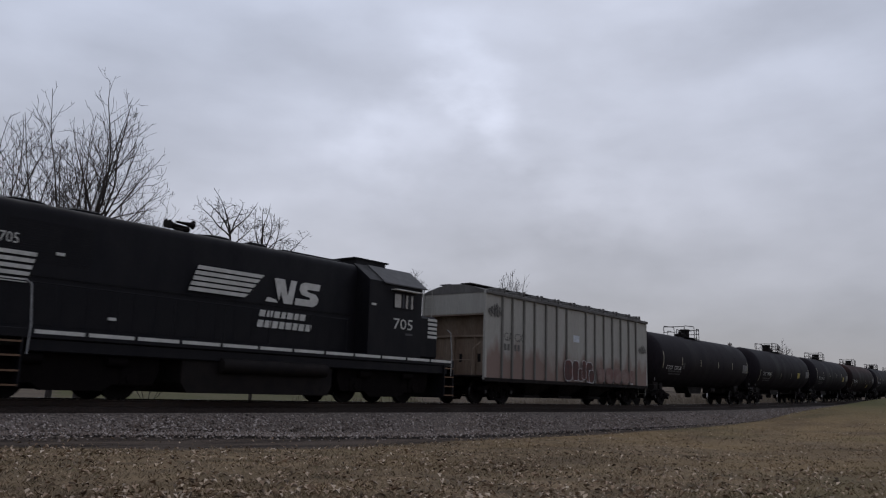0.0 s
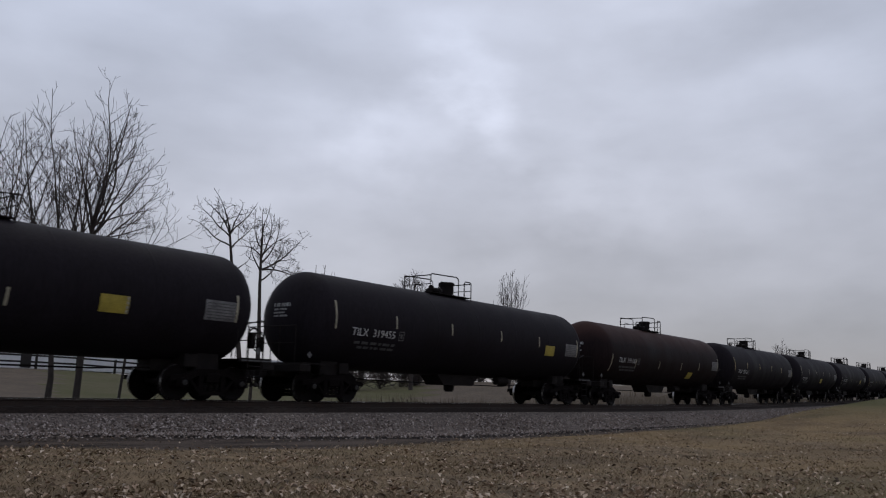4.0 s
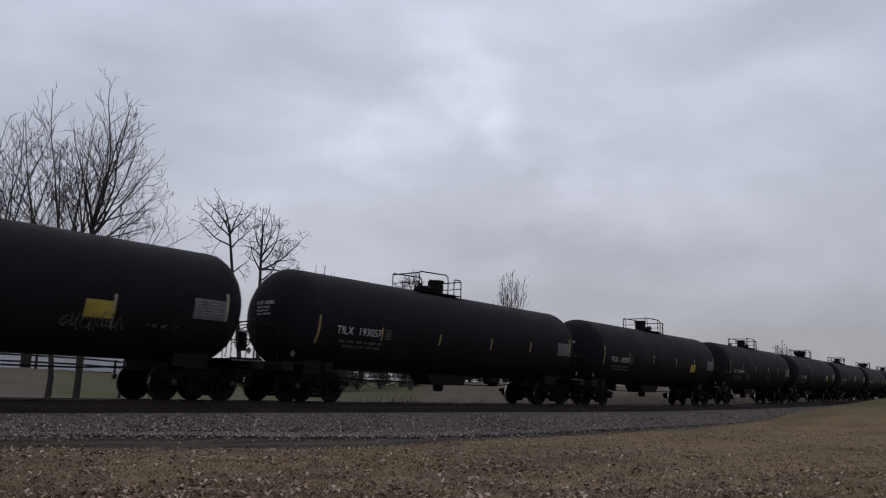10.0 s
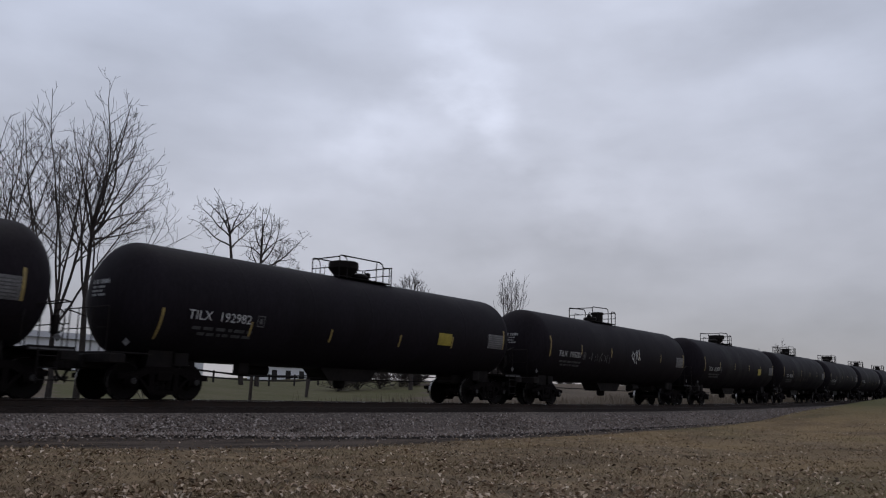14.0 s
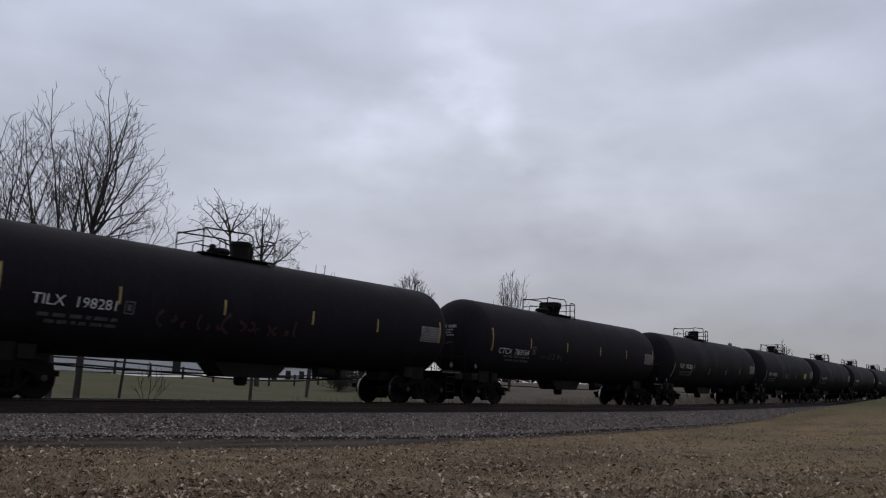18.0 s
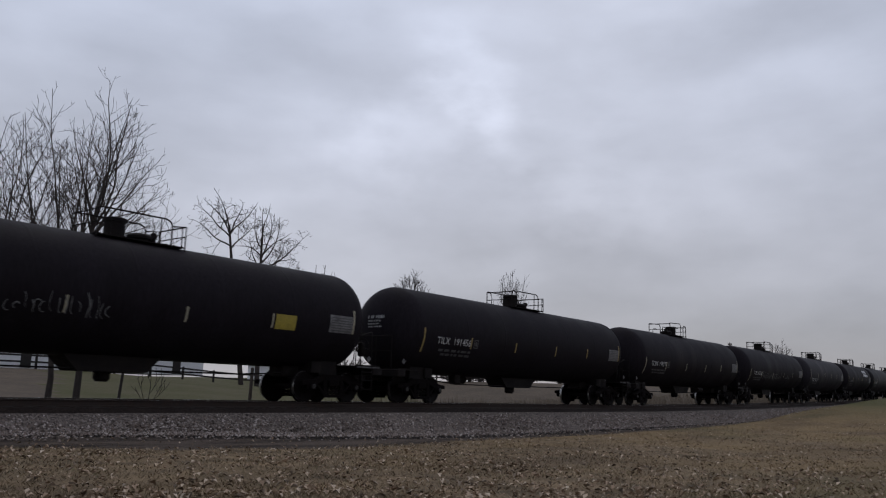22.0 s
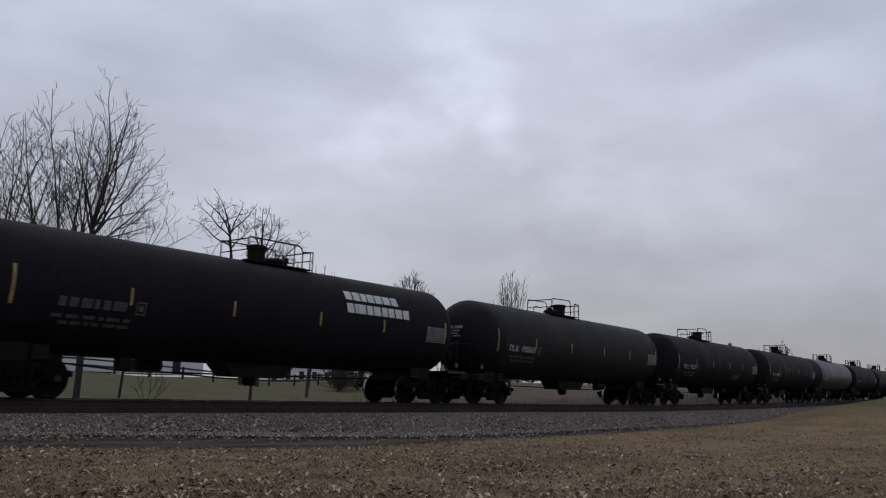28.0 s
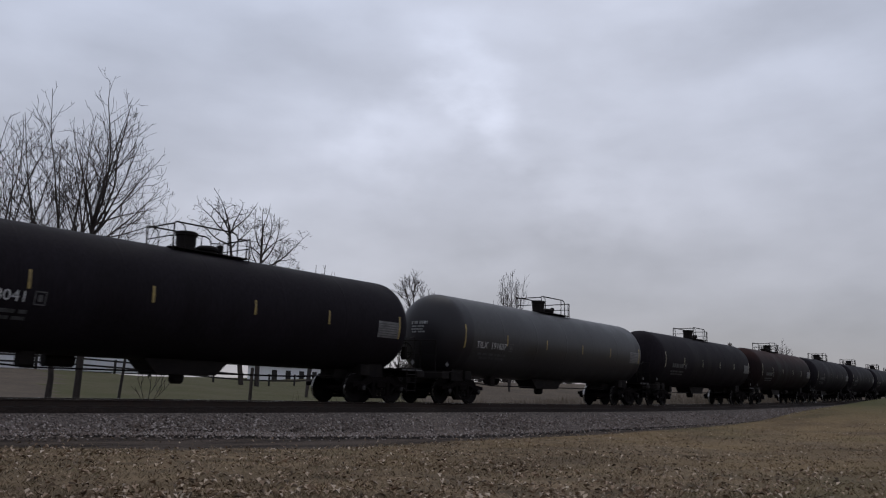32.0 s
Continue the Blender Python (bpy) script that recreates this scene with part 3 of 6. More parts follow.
    if spec.get("emblem"):
        # a company name on two lines, as plain white bars
        for z, widths in ((3.14, (0.36, 0.34, 0.3, 0.36, 0.38, 0.38, 0.36)), (2.72, (0.34, 0.14, 0.4, 0.3, 0.38, 0.3, 0.34, 0.38, 0.34))):
            x = 2.5
            for w in widths:
                part("emblem_bar", wrap(grid_patch(x, x + w * 0.84, z, z + 0.30, WHITE_MARK, 1, 3, "emblem_bar"), 0.016), car, None, "white painted bar")
                x += w
    return car


def spec(mark, number, paint, flip, style=0, tape=False, label="", **more):
    base = {BLACK: "black tank car, white stencilled mark, riding on two trucks", BLACK_DULL: "dull black tank car with dirty sides on two trucks", BROWN_BLACK: "rust-stained brown-black tank car on two trucks", GREY_DUST: "dusty grey tank car with dark ends on two trucks", GREY_DARK: "dark grey tank car with black ends on two trucks", SLATE: "dark slate-coloured tank car on two trucks"}[paint]
    return dict(mark=mark, number=number, paint=paint, flip=flip, style=style, tape=tape, label=label or base, **more)


G, R = GRAFFITI_PALE, GRAFFITI_RED
TANKS = [
    spec("CTCX", "733038", BLACK_DULL, 1, 2),
    spec("TILX", "193204", BLACK, 0, 0, False, plate=3.4, tape_up=-0.42),
    spec("TILX", "319455", BLACK, 1, 2, plate=4.6, tape_up=0.20),
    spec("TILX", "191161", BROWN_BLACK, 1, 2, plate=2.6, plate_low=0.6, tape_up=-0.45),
    spec("TCBX", "198135", BLACK, 1, 2, True, tape_up=0.20),
    spec("CTCX", "302776", BLACK, 1, 2, mark_width=1.8, plate=0.1, plate_low=0.3, tape_up=0.25),
    spec("TILX", "192019", BLACK_DULL, 0, 0, plate=3.4, plate_low=0.15, scrawl=[(-6.0, -4.6, 2.35, 2.7, G, 12, 0.025), (3.0, 4.5, 1.5, 2.05, G, 18, 0.028), (5.0, 6.0, 1.7, 1.9, G, 4, 0.02)], label="dull black tank car with pale scribbles and yellow panel", tape_up=-0.35),
    spec("TILX", "193057", BLACK, 1, 2, True, tape_up=-0.30),
    spec("TILX", "192005", BLACK, 0, 0, True, plate=3.6, plate_low=0.15, tape_up=-0.10),
    spec("TILX", "199048", BLACK_DULL, 0, 0, True, scrawl=[(-8.0, -7.2, 1.9, 2.3, G, 6, 0.02), (-3.9, -2.9, 1.6, 2.1, G, 6, 0.07), (-2.1, 0.2, 1.5, 2.0, G, 7, 0.02), (1.0, 2.3, 1.6, 2.3, G, 9, 0.03)], label="black tank car with pale scribbles along its side"),
    spec("TILX", "192982", BLACK, 0, 1, True, plate=3.3, tape_up=-0.60),
    spec("TILX", "195201", BLACK_DULL, 1, 2, True, scrawl=[(-4.0, -1.8, 1.9, 2.4, G, 9, 0.03), (0.6, 1.6, 2.0, 3.0, WHITE_MARK, 5, 0.06)], label="black tank car with white and grey scribbles"),
    spec("TILX", "192976", BLACK, 1, 1, True, plate=3.5),
    spec("TILX", "198281", BLACK, 1, 2, True, scrawl=[(-3.6, 1.0, 1.7, 2.3, R, 14, 0.08)], label="black tank car with dark red scribbles"),
    spec("CTCX", "783184", BLACK_DULL, 1, 1, True, scrawl=[(-3.9, -2.0, 1.8, 2.1, G, 10, 0.02)]),
    spec("TILX", "191206", BLACK, 1, 2, True, tape_up=-0.55),
    spec("TILX", "192003", BLACK, 0, 0, False, plate=4.2, scrawl=[(-3.0, -0.6, 1.8, 2.4, G, 16, 0.025)], label="black tank car with grey scribble and yellow panel", tape_up=-0.40),
    spec("TILX", "191456", BLACK, 0, 0, True, tape_up=-0.30),
    spec("TCBX", "198239", BLACK, 1, 2, tape_up=-0.40),
    spec("TCBX", "195362", BLACK, 0, 0, False, scrawl=[(-4.2, 0.6, 1.7, 2.35, G, 30, 0.035), (2.0, 3.4, 1.8, 2.25, G, 10, 0.03)], label="black tank car with a long pale scribble", tape_up=-0.45),
    spec("CTCX", "732132", SLATE, 0, 0),
    spec("", "", BLACK, 0, 0, True, emblem=True, label="black tank car with two rows of white painted bars"),
    spec("TILX", "195063", GREY_DARK, 1, 2, True),
    spec("TILX", "195239", BLACK, 1, 2, True, scrawl=[(2.2, 3.7, 1.55, 2.05, G, 12, 0.06)]),
    spec("TILX", "198041", BLACK, 0, 0, True, tape_up=0.15),
    spec("TILX", "191607", GREY_DUST, 0, 0, True),
    spec("", "", BLACK_DULL, 0, 0), spec("", "", BROWN_BLACK, 1, 2), spec("", "", BLACK, 0, 0), spec("", "", BLACK_DULL, 1, 2), spec("", "", BLACK, 0, 0),
    spec("", "", GREY_DARK, 0, 0), spec("", "", BLACK, 1, 2), spec("", "", BROWN_BLACK, 0, 0), spec("", "", BLACK, 1, 1),
]
# where the couplings between the cars stand along the track at the start
COUPLINGS = [41.83, 59.52, 77.76, 96.21, 114.23, 132.66, 150.56, 168.53, 186.60, 204.64, 222.87, 240.90, 259.40, 277.51, 295.60, 313.37, 331.20, 349.20, 367.42, 385.15, 403.23, 421.43, 439.55, 457.46, 475.61, 493.97, 512.25]


def gone(t):
    """Metres that the train has run since the start; it slows a little."""
    q = t / 16
    return 252.276 * q - 11.441 * q * q + 1.656 * q * q * q + 1.7 * max(0.0, 1 - t / 2.5) ** 1.6


while len(COUPLINGS) < len(TANKS) + 1:
    COUPLINGS.append(COUPLINGS[-1] + 18.15)
TRAIN = []
for i, sp in enumerate(TANKS):
    TRAIN.append((tank_car(sp), (COUPLINGS[i] + COUPLINGS[i + 1]) / 2))


# ---- covered hopper ----
HOPPER_PAINT = streaked("weathered_grey_hopper_paint", (0.325, 0.315, 0.288), (0.265, 0.25, 0.225), 0.75, 0.42, vary=0.08)
# rib colour is darker than the sides: the ribs' shadow side is painted in
HOPPER_RIB = streaked("shaded_hopper_rib_paint", (0.165, 0.16, 0.148), (0.115, 0.105, 0.095), 0.75, 0.45, vary=0.1)
HOPPER_END = streaked("brown_hopper_end_paint", (0.185, 0.145, 0.112), (0.125, 0.085, 0.06), 0.75, 0.5)
HOPPER_ROOF = streaked("grimy_hopper_roof", (0.140, 0.134, 0.128), (0.070, 0.065, 0.062), 0.75, 0.5)


def stained_side():
    """Grey side sheets, washed with rust in ragged tongues above the sill."""
    m = HOPPER_PAINT.copy()
    m.name = "rust_tongued_hopper_side"
    t = m.node_tree
    shader = t.nodes["Principled BSDF"]
    old = shader.inputs["Base Color"].links[0].from_socket
    coord = t.nodes.new("ShaderNodeTexCoord")
    xyz = t.nodes.new("ShaderNodeSeparateXYZ")
    wire(t, coord.outputs["Object"], xyz.inputs[0])
    mapping = t.nodes.new("ShaderNodeMapping")
    mapping.inputs["Scale"].default_value = (1.0, 1.0, 0.35)
    wire(t, coord.outputs["Object"], mapping.inputs["Vector"])
    n = t.nodes.new("ShaderNodeTexNoise")
    n.inputs["Scale"].default_value, n.inputs["Detail"].default_value = 1.3, 9.0
    wire(t, mapping.outputs["Vector"], n.inputs["Vector"])
    add = t.nodes.new("ShaderNodeMath")
    add.operation = "MULTIPLY_ADD"
    wire(t, n.outputs[0], add.inputs[0])
    add.inputs[1].default_value = -2.6
    wire(t, xyz.outputs["Z"], add.inputs[2])
    span = t.nodes.new("ShaderNodeMapRange")
    for key, v in (("From Min", 0.35), ("From Max", 0.95), ("To Min", 0.9), ("To Max", 0.0)):
        span.inputs[key].default_value = v
    wire(t, add.outputs[0], span.inputs["Value"])
    mix = t.nodes.new("ShaderNodeMixRGB")
    wire(t, span.outputs[0], mix.inputs["Fac"])
    wire(t, old, mix.inputs["Color1"])
    mix.inputs["Color2"].default_value = (0.190, 0.128, 0.108, 1)
    wire(t, mix.outputs[0], shader.inputs["Base Color"])
    return m


HOPPER_SIDE = stained_side()
GRAFFITI_BRICK = material("brick_red_spray_paint", (0.115, 0.042, 0.036), 0.7, 0.0, 0.35, 3.0, 40.0, 0.0, (0.040, 0.022, 0.020), 0.55)
GRAFFITI_PINK = material("faded_pink_spray_paint", (0.150, 0.078, 0.070), 0.7, 0.0, 0.4, 2.4, 40.0, 0.0, (0.185, 0.135, 0.120), 0.5)
DARK_STENCIL = material("dark_stencil_paint", (0.07, 0.067, 0.064), 0.7, 0.0, 0.4, 6.0, 40.0, 0.0, (0.14, 0.132, 0.122))


def blob(s, cx, cz, w, h, y, power=3.2, seg=22):
    """A rounded upright blot, facing the camera's side."""
    n = len(s.v)
    for k in range(seg):
        a = 2 * math.pi * k / seg
        c, d = math.cos(a), math.sin(a)
        s.v.append((cx + w / 2 * math.copysign(abs(c) ** (2 / power), c), y, cz + h / 2 * math.copysign(abs(d) ** (2 / power), d)))
    s.f.append(tuple(range(n, n + seg)))


def covered_hopper():
    car = thing("covered_hopper", "weathered grey ribbed covered hopper car with red graffiti", "hopper car")
    L0, L1, Y = -7.24, 7.24, 1.52
    body = Shape()
    for y in (-Y, Y):
        body.box(L0, L1, min(y, y * 0.985), max(y, y * 0.985), 0.97, 4.2)
    part("side_sheet", body.mesh("side_sheet", HOPPER_SIDE), car)
    rib = once("rib", lambda: Shape().box(-0.045, 0.045, -0.075, 0.0, 0.98, 4.1, 0.012).mesh("rib", HOPPER_RIB))
    for x in (-6.14, -5.43, -4.57, -3.76, -2.86, -1.97, -1.13, 0.63, 1.5, 2.38, 3.26, 4.16, 5.05, 5.88):
        part("rib", rib, car, pose(x, -Y, 0))
        part("rib", rib, car, pose(x, Y, 0, 0, 0, 180))
    part("top_chord", Shape().box(L0, L1, -Y - 0.09, -Y + 0.05, 4.1, 4.22, 0.015).box(L0, L1, Y - 0.05, Y + 0.09, 4.1, 4.22, 0.015).mesh("top_chord", HOPPER_ROOF), car)
    part("side_sill", Shape().box(L0, L1, -Y - 0.03, -Y + 0.12, 0.83, 0.98, 0.015).box(L0, L1, Y - 0.12, Y + 0.03, 0.83, 0.98, 0.015).mesh("side_sill", IRON), car)
    roof = Shape()
    n = 10
    ring = [(-Y + 2 * Y * k / n, 4.2 + 0.32 * (1 - (2 * k / n - 1) ** 2)) for k in range(n + 1)]
    roof.add([(x, y, z) for x in (L0, L1) for y, z in ring] + [(x, y, 4.15) for x in (L0, L1) for y, z in ring],
             [(k, k + 1, n + 2 + k, n + 1 + k) for k in range(n)] + [(k, 2 * n + 2 + k, 2 * n + 3 + k, k + 1) for k in range(n)] + [(n + 1 + k, n + 2 + k, 3 * n + 4 + k, 3 * n + 3 + k) for k in range(n)])
    part("roof", roof.mesh("roof", HOPPER_ROOF, 40), car)
    part("running_board", Shape().box(L0 + 0.1, L1 - 0.1, -0.75, -0.25, 4.53, 4.56).box(L0 + 0.1, L1 - 0.1, 0.25, 0.75, 4.53, 4.56).mesh("running_board", HOPPER_ROOF), car)
    hatch = once("hatch", lambda: Shape().box(-0.45, 0.45, -1.45, -0.9, 4.22, 4.37, 0.03).box(-0.04, 0.04, -1.5, -0.9, 4.34, 4.42).box(0.3, 0.36, -1.5, -1.4, 4.2, 4.44).mesh("hatch", HOPPER_ROOF))
    for x in (-6.2, -4.8, -3.4, -2.0, -0.6, 0.8, 2.2, 3.6, 5.0, 6.2):
        part("hatch", hatch, car, pose(x, 0, 0))
    for turn in (0, 180):
        m = pose(0, 0, 0, 0, 0, turn)
        part("end_sheet", Shape().box(L0 + 0.02, L0 + 0.10, -Y + 0.03, Y - 0.03, 3.35, 4.25).mesh("end_sheet", HOPPER_PAINT), car, m)
        part("slope_sheet", Shape().prism([(L0 + 0.3, 3.4), (L0 + 0.5, 2.4), (L0 + 0.56, 2.4), (L0 + 0.36, 3.4)], -Y + 0.03, Y - 0.03).mesh("slope_sheet", HOPPER_END), car, m, "brown rusted slope sheet")
        lower = Shape().box(L0 + 0.12, L0 + 0.2, -Y + 0.03, Y - 0.03, 1.0, 2.5)
        lower.box(L0 + 0.04, L0 + 0.5, -Y + 0.03, Y - 0.03, 2.48, 2.56).box(L0 + 0.02, L0 + 0.4, -Y + 0.03, Y - 0.03, 3.3, 3.38)
        for y in (-1.0, 0.0, 1.0):
            lower.box(L0 + 0.04, L0 + 0.13, y - 0.05, y + 0.05, 1.0, 2.48)
        part("end_frame", lower.mesh("end_frame", HOPPER_END), car, m, "brown rusted end frame")
        for y in (-1.25, -0.4):
            part("end_slot", Shape().box(L0 + 0.1, L0 + 0.125, y, y + 0.12, 1.55, 1.85).mesh("end_slot", IRON), car, m)
        for y in (-Y - 0.01, Y - 0.09):
            part("corner_post", Shape().box(L0 - 0.01, L0 + 0.12, y, y + 0.1, 0.9, 4.2, 0.01).mesh("corner_post", HOPPER_PAINT), car, m)
        ladder = Shape()
        for y in (1.0, 1.4):
            ladder.tube([(L0 - 0.06, y, 0.5), (L0 - 0.06, y, 4.3)], 0.017, 5)
        for k in range(10):
            ladder.tube([(L0 - 0.06, 1.0, 0.6 + 0.38 * k), (L0 - 0.06, 1.4, 0.6 + 0.38 * k)], 0.014, 5)
        part("ladder", ladder.mesh("ladder", HOPPER_PAINT), car, m)
        part("end_platform", Shape().box(L0 - 0.55, L0 + 0.9, -1.35, 1.35, 1.0, 1.05).box(L0 - 0.55, L0 + 0.5, -0.3, 0.3, 0.7, 1.0, 0.03).mesh("end_platform", IRON), car, m)
        part("coupler", Shape().box(L0 - 1.6, L0 - 0.5, -0.1, 0.1, 0.72, 0.94, 0.03).box(L0 - 1.85, L0 - 1.55, -0.16, 0.2, 0.66, 0.98, 0.05).mesh("coupler", IRON), car, m)
        part("handrail", Shape().tube([(L0 - 0.5, -1.3, 1.05), (L0 - 0.5, -1.32, 2.0), (L0 - 0.1, -1.35, 2.25)], 0.018, 5).tube([(L0 - 0.5, -1.3, 1.6), (L0 - 0.5, 1.3, 1.6)], 0.016, 5).mesh("handrail", HOPPER_END), car, m)
    bay = once("bay", lambda: Shape().add([(-1.35, -1.4, 1.0), (1.35, -1.4, 1.0), (1.35, 1.4, 1.0), (-1.35, 1.4, 1.0), (-0.45, -0.75, 0.42), (0.45, -0.75, 0.36), (0.45, 0.75, 0.36), (-0.45, 0.75, 0.36)], [(3, 2, 1, 0), (4, 5, 6, 7), (0, 1, 5, 4), (1, 2, 6, 5), (2, 3, 7, 6), (3, 0, 4, 7)]).box(-0.6, 0.6, -0.85, 0.85, 0.26, 0.38, 0.02).mesh("discharge_bay", IRON))
    for x in (-2.75, 0.0, 2.75):
        part("discharge_bay", bay, car, pose(x, 0, 0))
    part("centre_sill", Shape().box(-7.0, 7.0, -0.3, 0.3, 0.68, 0.95, 0.02).mesh("centre_sill", IRON), car)
    for x in (-5.75, 5.75):
        truck(car, x)
    # the blots of the large graffiti: pale rim first, red over it
    y = -Y - 0.085
    for i, (cx, cz, w, h) in enumerate(((-1.05, 1.46, 0.66, 0.86), (-0.42, 1.47, 0.60, 0.84), (0.05, 1.30, 0.50, 0.52), (0.34, 1.52, 0.42, 0.80), (0.82, 1.44, 0.62, 0.86), (1.02, 1.26, 0.5, 0.56))):
        s = Shape()
        blob(s, cx, cz, w + 0.045, h + 0.045, y - 0.004 * i)
        part("graffiti_rim", s.mesh("graffiti_rim", WHITE_MARK), car, None, "white outline of a sprayed blot")
        s = Shape()
        blob(s, cx, cz, w, h, y - 0.004 * i - 0.002)
        part("graffiti", s.mesh("graffiti", GRAFFITI_BRICK), car, None, "brick red sprayed blot")
    for i, (cx, w, h) in enumerate(((2.0, 0.75, 0.62), (2.85, 0.8, 0.7), (3.7, 0.8, 0.66), (4.55, 0.8, 0.68), (5.25, 0.55, 0.6))):
        s = Shape()
        blob(s, cx, 1.36, w, h, y)
        part("graffiti", s.mesh("graffiti", GRAFFITI_PINK), car, None, "faded pink sprayed blot")
        s = Shape()
        blob(s, cx - 0.05, 1.25, w * 0.3, h * 0.45, y - 0.006)
        part("graffiti_rim", s.mesh("graffiti_rim", HOPPER_SIDE), car)
    for x0, x1, z0, z1 in ((-7.05, -6.2, 3.25, 3.8), (6.2, 7.05, 2.55, 3.0)):
        part("graffiti", scrawl_mesh(x0, x1, z0, z1, DARK_STENCIL, 9, 15, 0.05).mesh("graffiti", DARK_STENCIL), car, pose(0, -Y - 0.03, 0), "dark sprayed scribble")
    bar = Shape().add([(0, 0, 0), (0.16, 0, 0), (0.16, 0, 0.25), (0, 0, 0.25)], [(0, 1, 2, 3)]).mesh("stencil", DARK_STENCIL)
    for word, x in (("GA", -5.98), ("CX", -5.22)):
        part("reporting_mark", lettering(word, 0.46, DARK_STENCIL, 0.95), car, pose(x, -Y - 0.012, 2.42), "dark stencilled letters")
    for x in (-5.98, -5.74, -5.25, -5.01):
        part("stencil", bar, car, pose(x, -Y - 0.012, 2.05))
    part("stencil", Shape().add([(0, 0, 0), (0.55, 0, 0), (0.55, 0, 0.3), (0, 0, 0.3)], [(0, 1, 2, 3)]).mesh("stencil", material("pale_blue_patch", (0.52, 0.55, 0.60), 0.6)), car, pose(-0.5, -Y - 0.012, 2.7), "pale patch of paint")
    part("stencil", Shape().box(5.2, 5.5, -0.01, 0, 1.0, 1.25).mesh("stencil", WHITE_MARK), car, pose(0, -Y - 0.02, 0))
    return car


TRAIN.append((covered_hopper(), 33.75))


# ---- locomotive ----
LOCO_BLACK = material("gloss_black_loco_paint", (0.0060, 0.0058, 0.0082), 0.55, 0.0, 0.2, 2.0, 30.0, 0.05, (0.0085, 0.0078, 0.0095), 0.5, (1, 1, 0.4), "Object", 0.14)
LOCO_WHITE = material("white_loco_paint", (0.56, 0.55, 0.52), 0.55, 0.0, 0.12, 4.0, 40.0, 0.0, (0.42, 0.41, 0.38))
LOCO_GREY = material("worn_grey_roof_paint", (0.060, 0.058, 0.062), 0.6, 0.0, 0.2, 4.0, 40.0, 0.1)
GLASS = material("dark_cab_glass", (0.02, 0.02, 0.025), 0.08, 0.0, 0.05, 4.0, 40.0, 0.0)
PALE_GLASS = material("pale_cab_window", (0.38, 0.36, 0.33), 0.2, 0.0, 0.2, 4.0, 40.0, 0.0)
ORANGE_STEP = material("worn_orange_step_edge", (0.15, 0.085, 0.05), 0.6, 0.0, 0.2, 5.0, 40.0, 0.0)


def locomotive():
    car = thing("locomotive", "black diesel road switcher locomotive with white stripes and bars", "locomotive")
    hood = Shape()
    sect = [(-0.92, 1.5), (-0.92, 4.12)] + [(-0.92 + 0.26 * (1 - math.cos(a)), 4.12 + 0.26 * math.sin(a)) for a in [math.pi / 2 * k / 5 for k in range(1, 6)]]
    sect = sect + [(-y, z) for y, z in sect[::-1]]
    m = len(sect)
    xs = [-7.35, -7.25, 4.0]
    hood.add([(x, y * (0.97 if i == 0 else 1), 1.5 + (z - 1.5) * (0.985 if i == 0 else 1)) for i, x in enumerate(xs) for y, z in sect],
             [(i * m + k, i * m + k + 1, (i + 1) * m + k + 1, (i + 1) * m + k) for i in range(2) for k in range(m - 1)] + [tuple(range(m - 1, -1, -1)), tuple(range(2 * m, 3 * m))])
    hood = part("long_hood", hood.mesh("long_hood", LOCO_BLACK, 30), car)
    door = once("hood_door", lambda: Shape().box(-0.29, 0.29, -0.005, 0, 1.62, 2.66, 0.005).mesh("hood_door", LOCO_BLACK))
    for k in range(17):
        part("hood_door", door, hood, pose(-6.4 + 0.6 * k, -0.92, 0))
    grille = Shape()
    for k in range(16):
        grille.box(-6.9, -4.9, -0.926, -0.92, 3.02 + 0.06 * k, 3.05 + 0.06 * k)
    part("radiator_grille", grille.mesh("radiator_grille", LOCO_BLACK), hood, None, "slatted black radiator intake")
    part("hood_ledge", Shape().box(-6.9, 3.9, -0.945, -0.92, 2.70, 2.735).mesh("hood_ledge", LOCO_BLACK), hood)
    for x in (-6.3, -4.9, -1.1):
        fan = Shape().lathe([(4.34, 0.62), (4.45, 0.62), (4.47, 0.58), (4.47, 0.1)], "Z", (x, 0, 0), 24)
        fan = part("roof_fan", fan.mesh("roof_fan", LOCO_BLACK, 35), car)
        for k in range(6):
            a = math.pi * k / 6
            part("guard_bar", Shape().tube([(x - 0.6 * math.cos(a), -0.6 * math.sin(a), 4.475), (x + 0.6 * math.cos(a), 0.6 * math.sin(a), 4.475)], 0.012, 4).mesh("guard_bar", LOCO_BLACK), fan)
    horn = Shape().box(-2.15, -1.95, -0.1, 0.1, 4.36, 4.58, 0.02)
    for y, z, d in ((-0.18, 4.62, -1), (0.0, 4.66, -1), (0.18, 4.62, 1), (-0.08, 4.74, 1)):
        horn.lathe([(-0.12, 0.03), (0.12, 0.04), (0.3, 0.06), (0.4, 0.13)] if d > 0 else [(-0.4, 0.13), (-0.3, 0.06), (-0.12, 0.04), (0.12, 0.03)], "X", (-2.05, y, z), 12)
    part("air_horn", horn.mesh("air_horn", IRON, 40), car)
    part("exhaust_hatch", Shape().box(1.2, 3.6, -0.55, 0.55, 4.36, 4.46, 0.03).box(0.2, 0.8, -0.25, 0.25, 4.36, 4.56, 0.03).mesh("exhaust_hatch", LOCO_BLACK), car)
    # walkway, sill and the white edge stripe
    part("frame", Shape().box(-7.9, 8.4, -1.5, 1.5, 1.30, 1.5, 0.015).box(-6.4, 8.1, -1.44, 1.44, 1.02, 1.3, 0.02).mesh("frame", LOCO_BLACK), car)
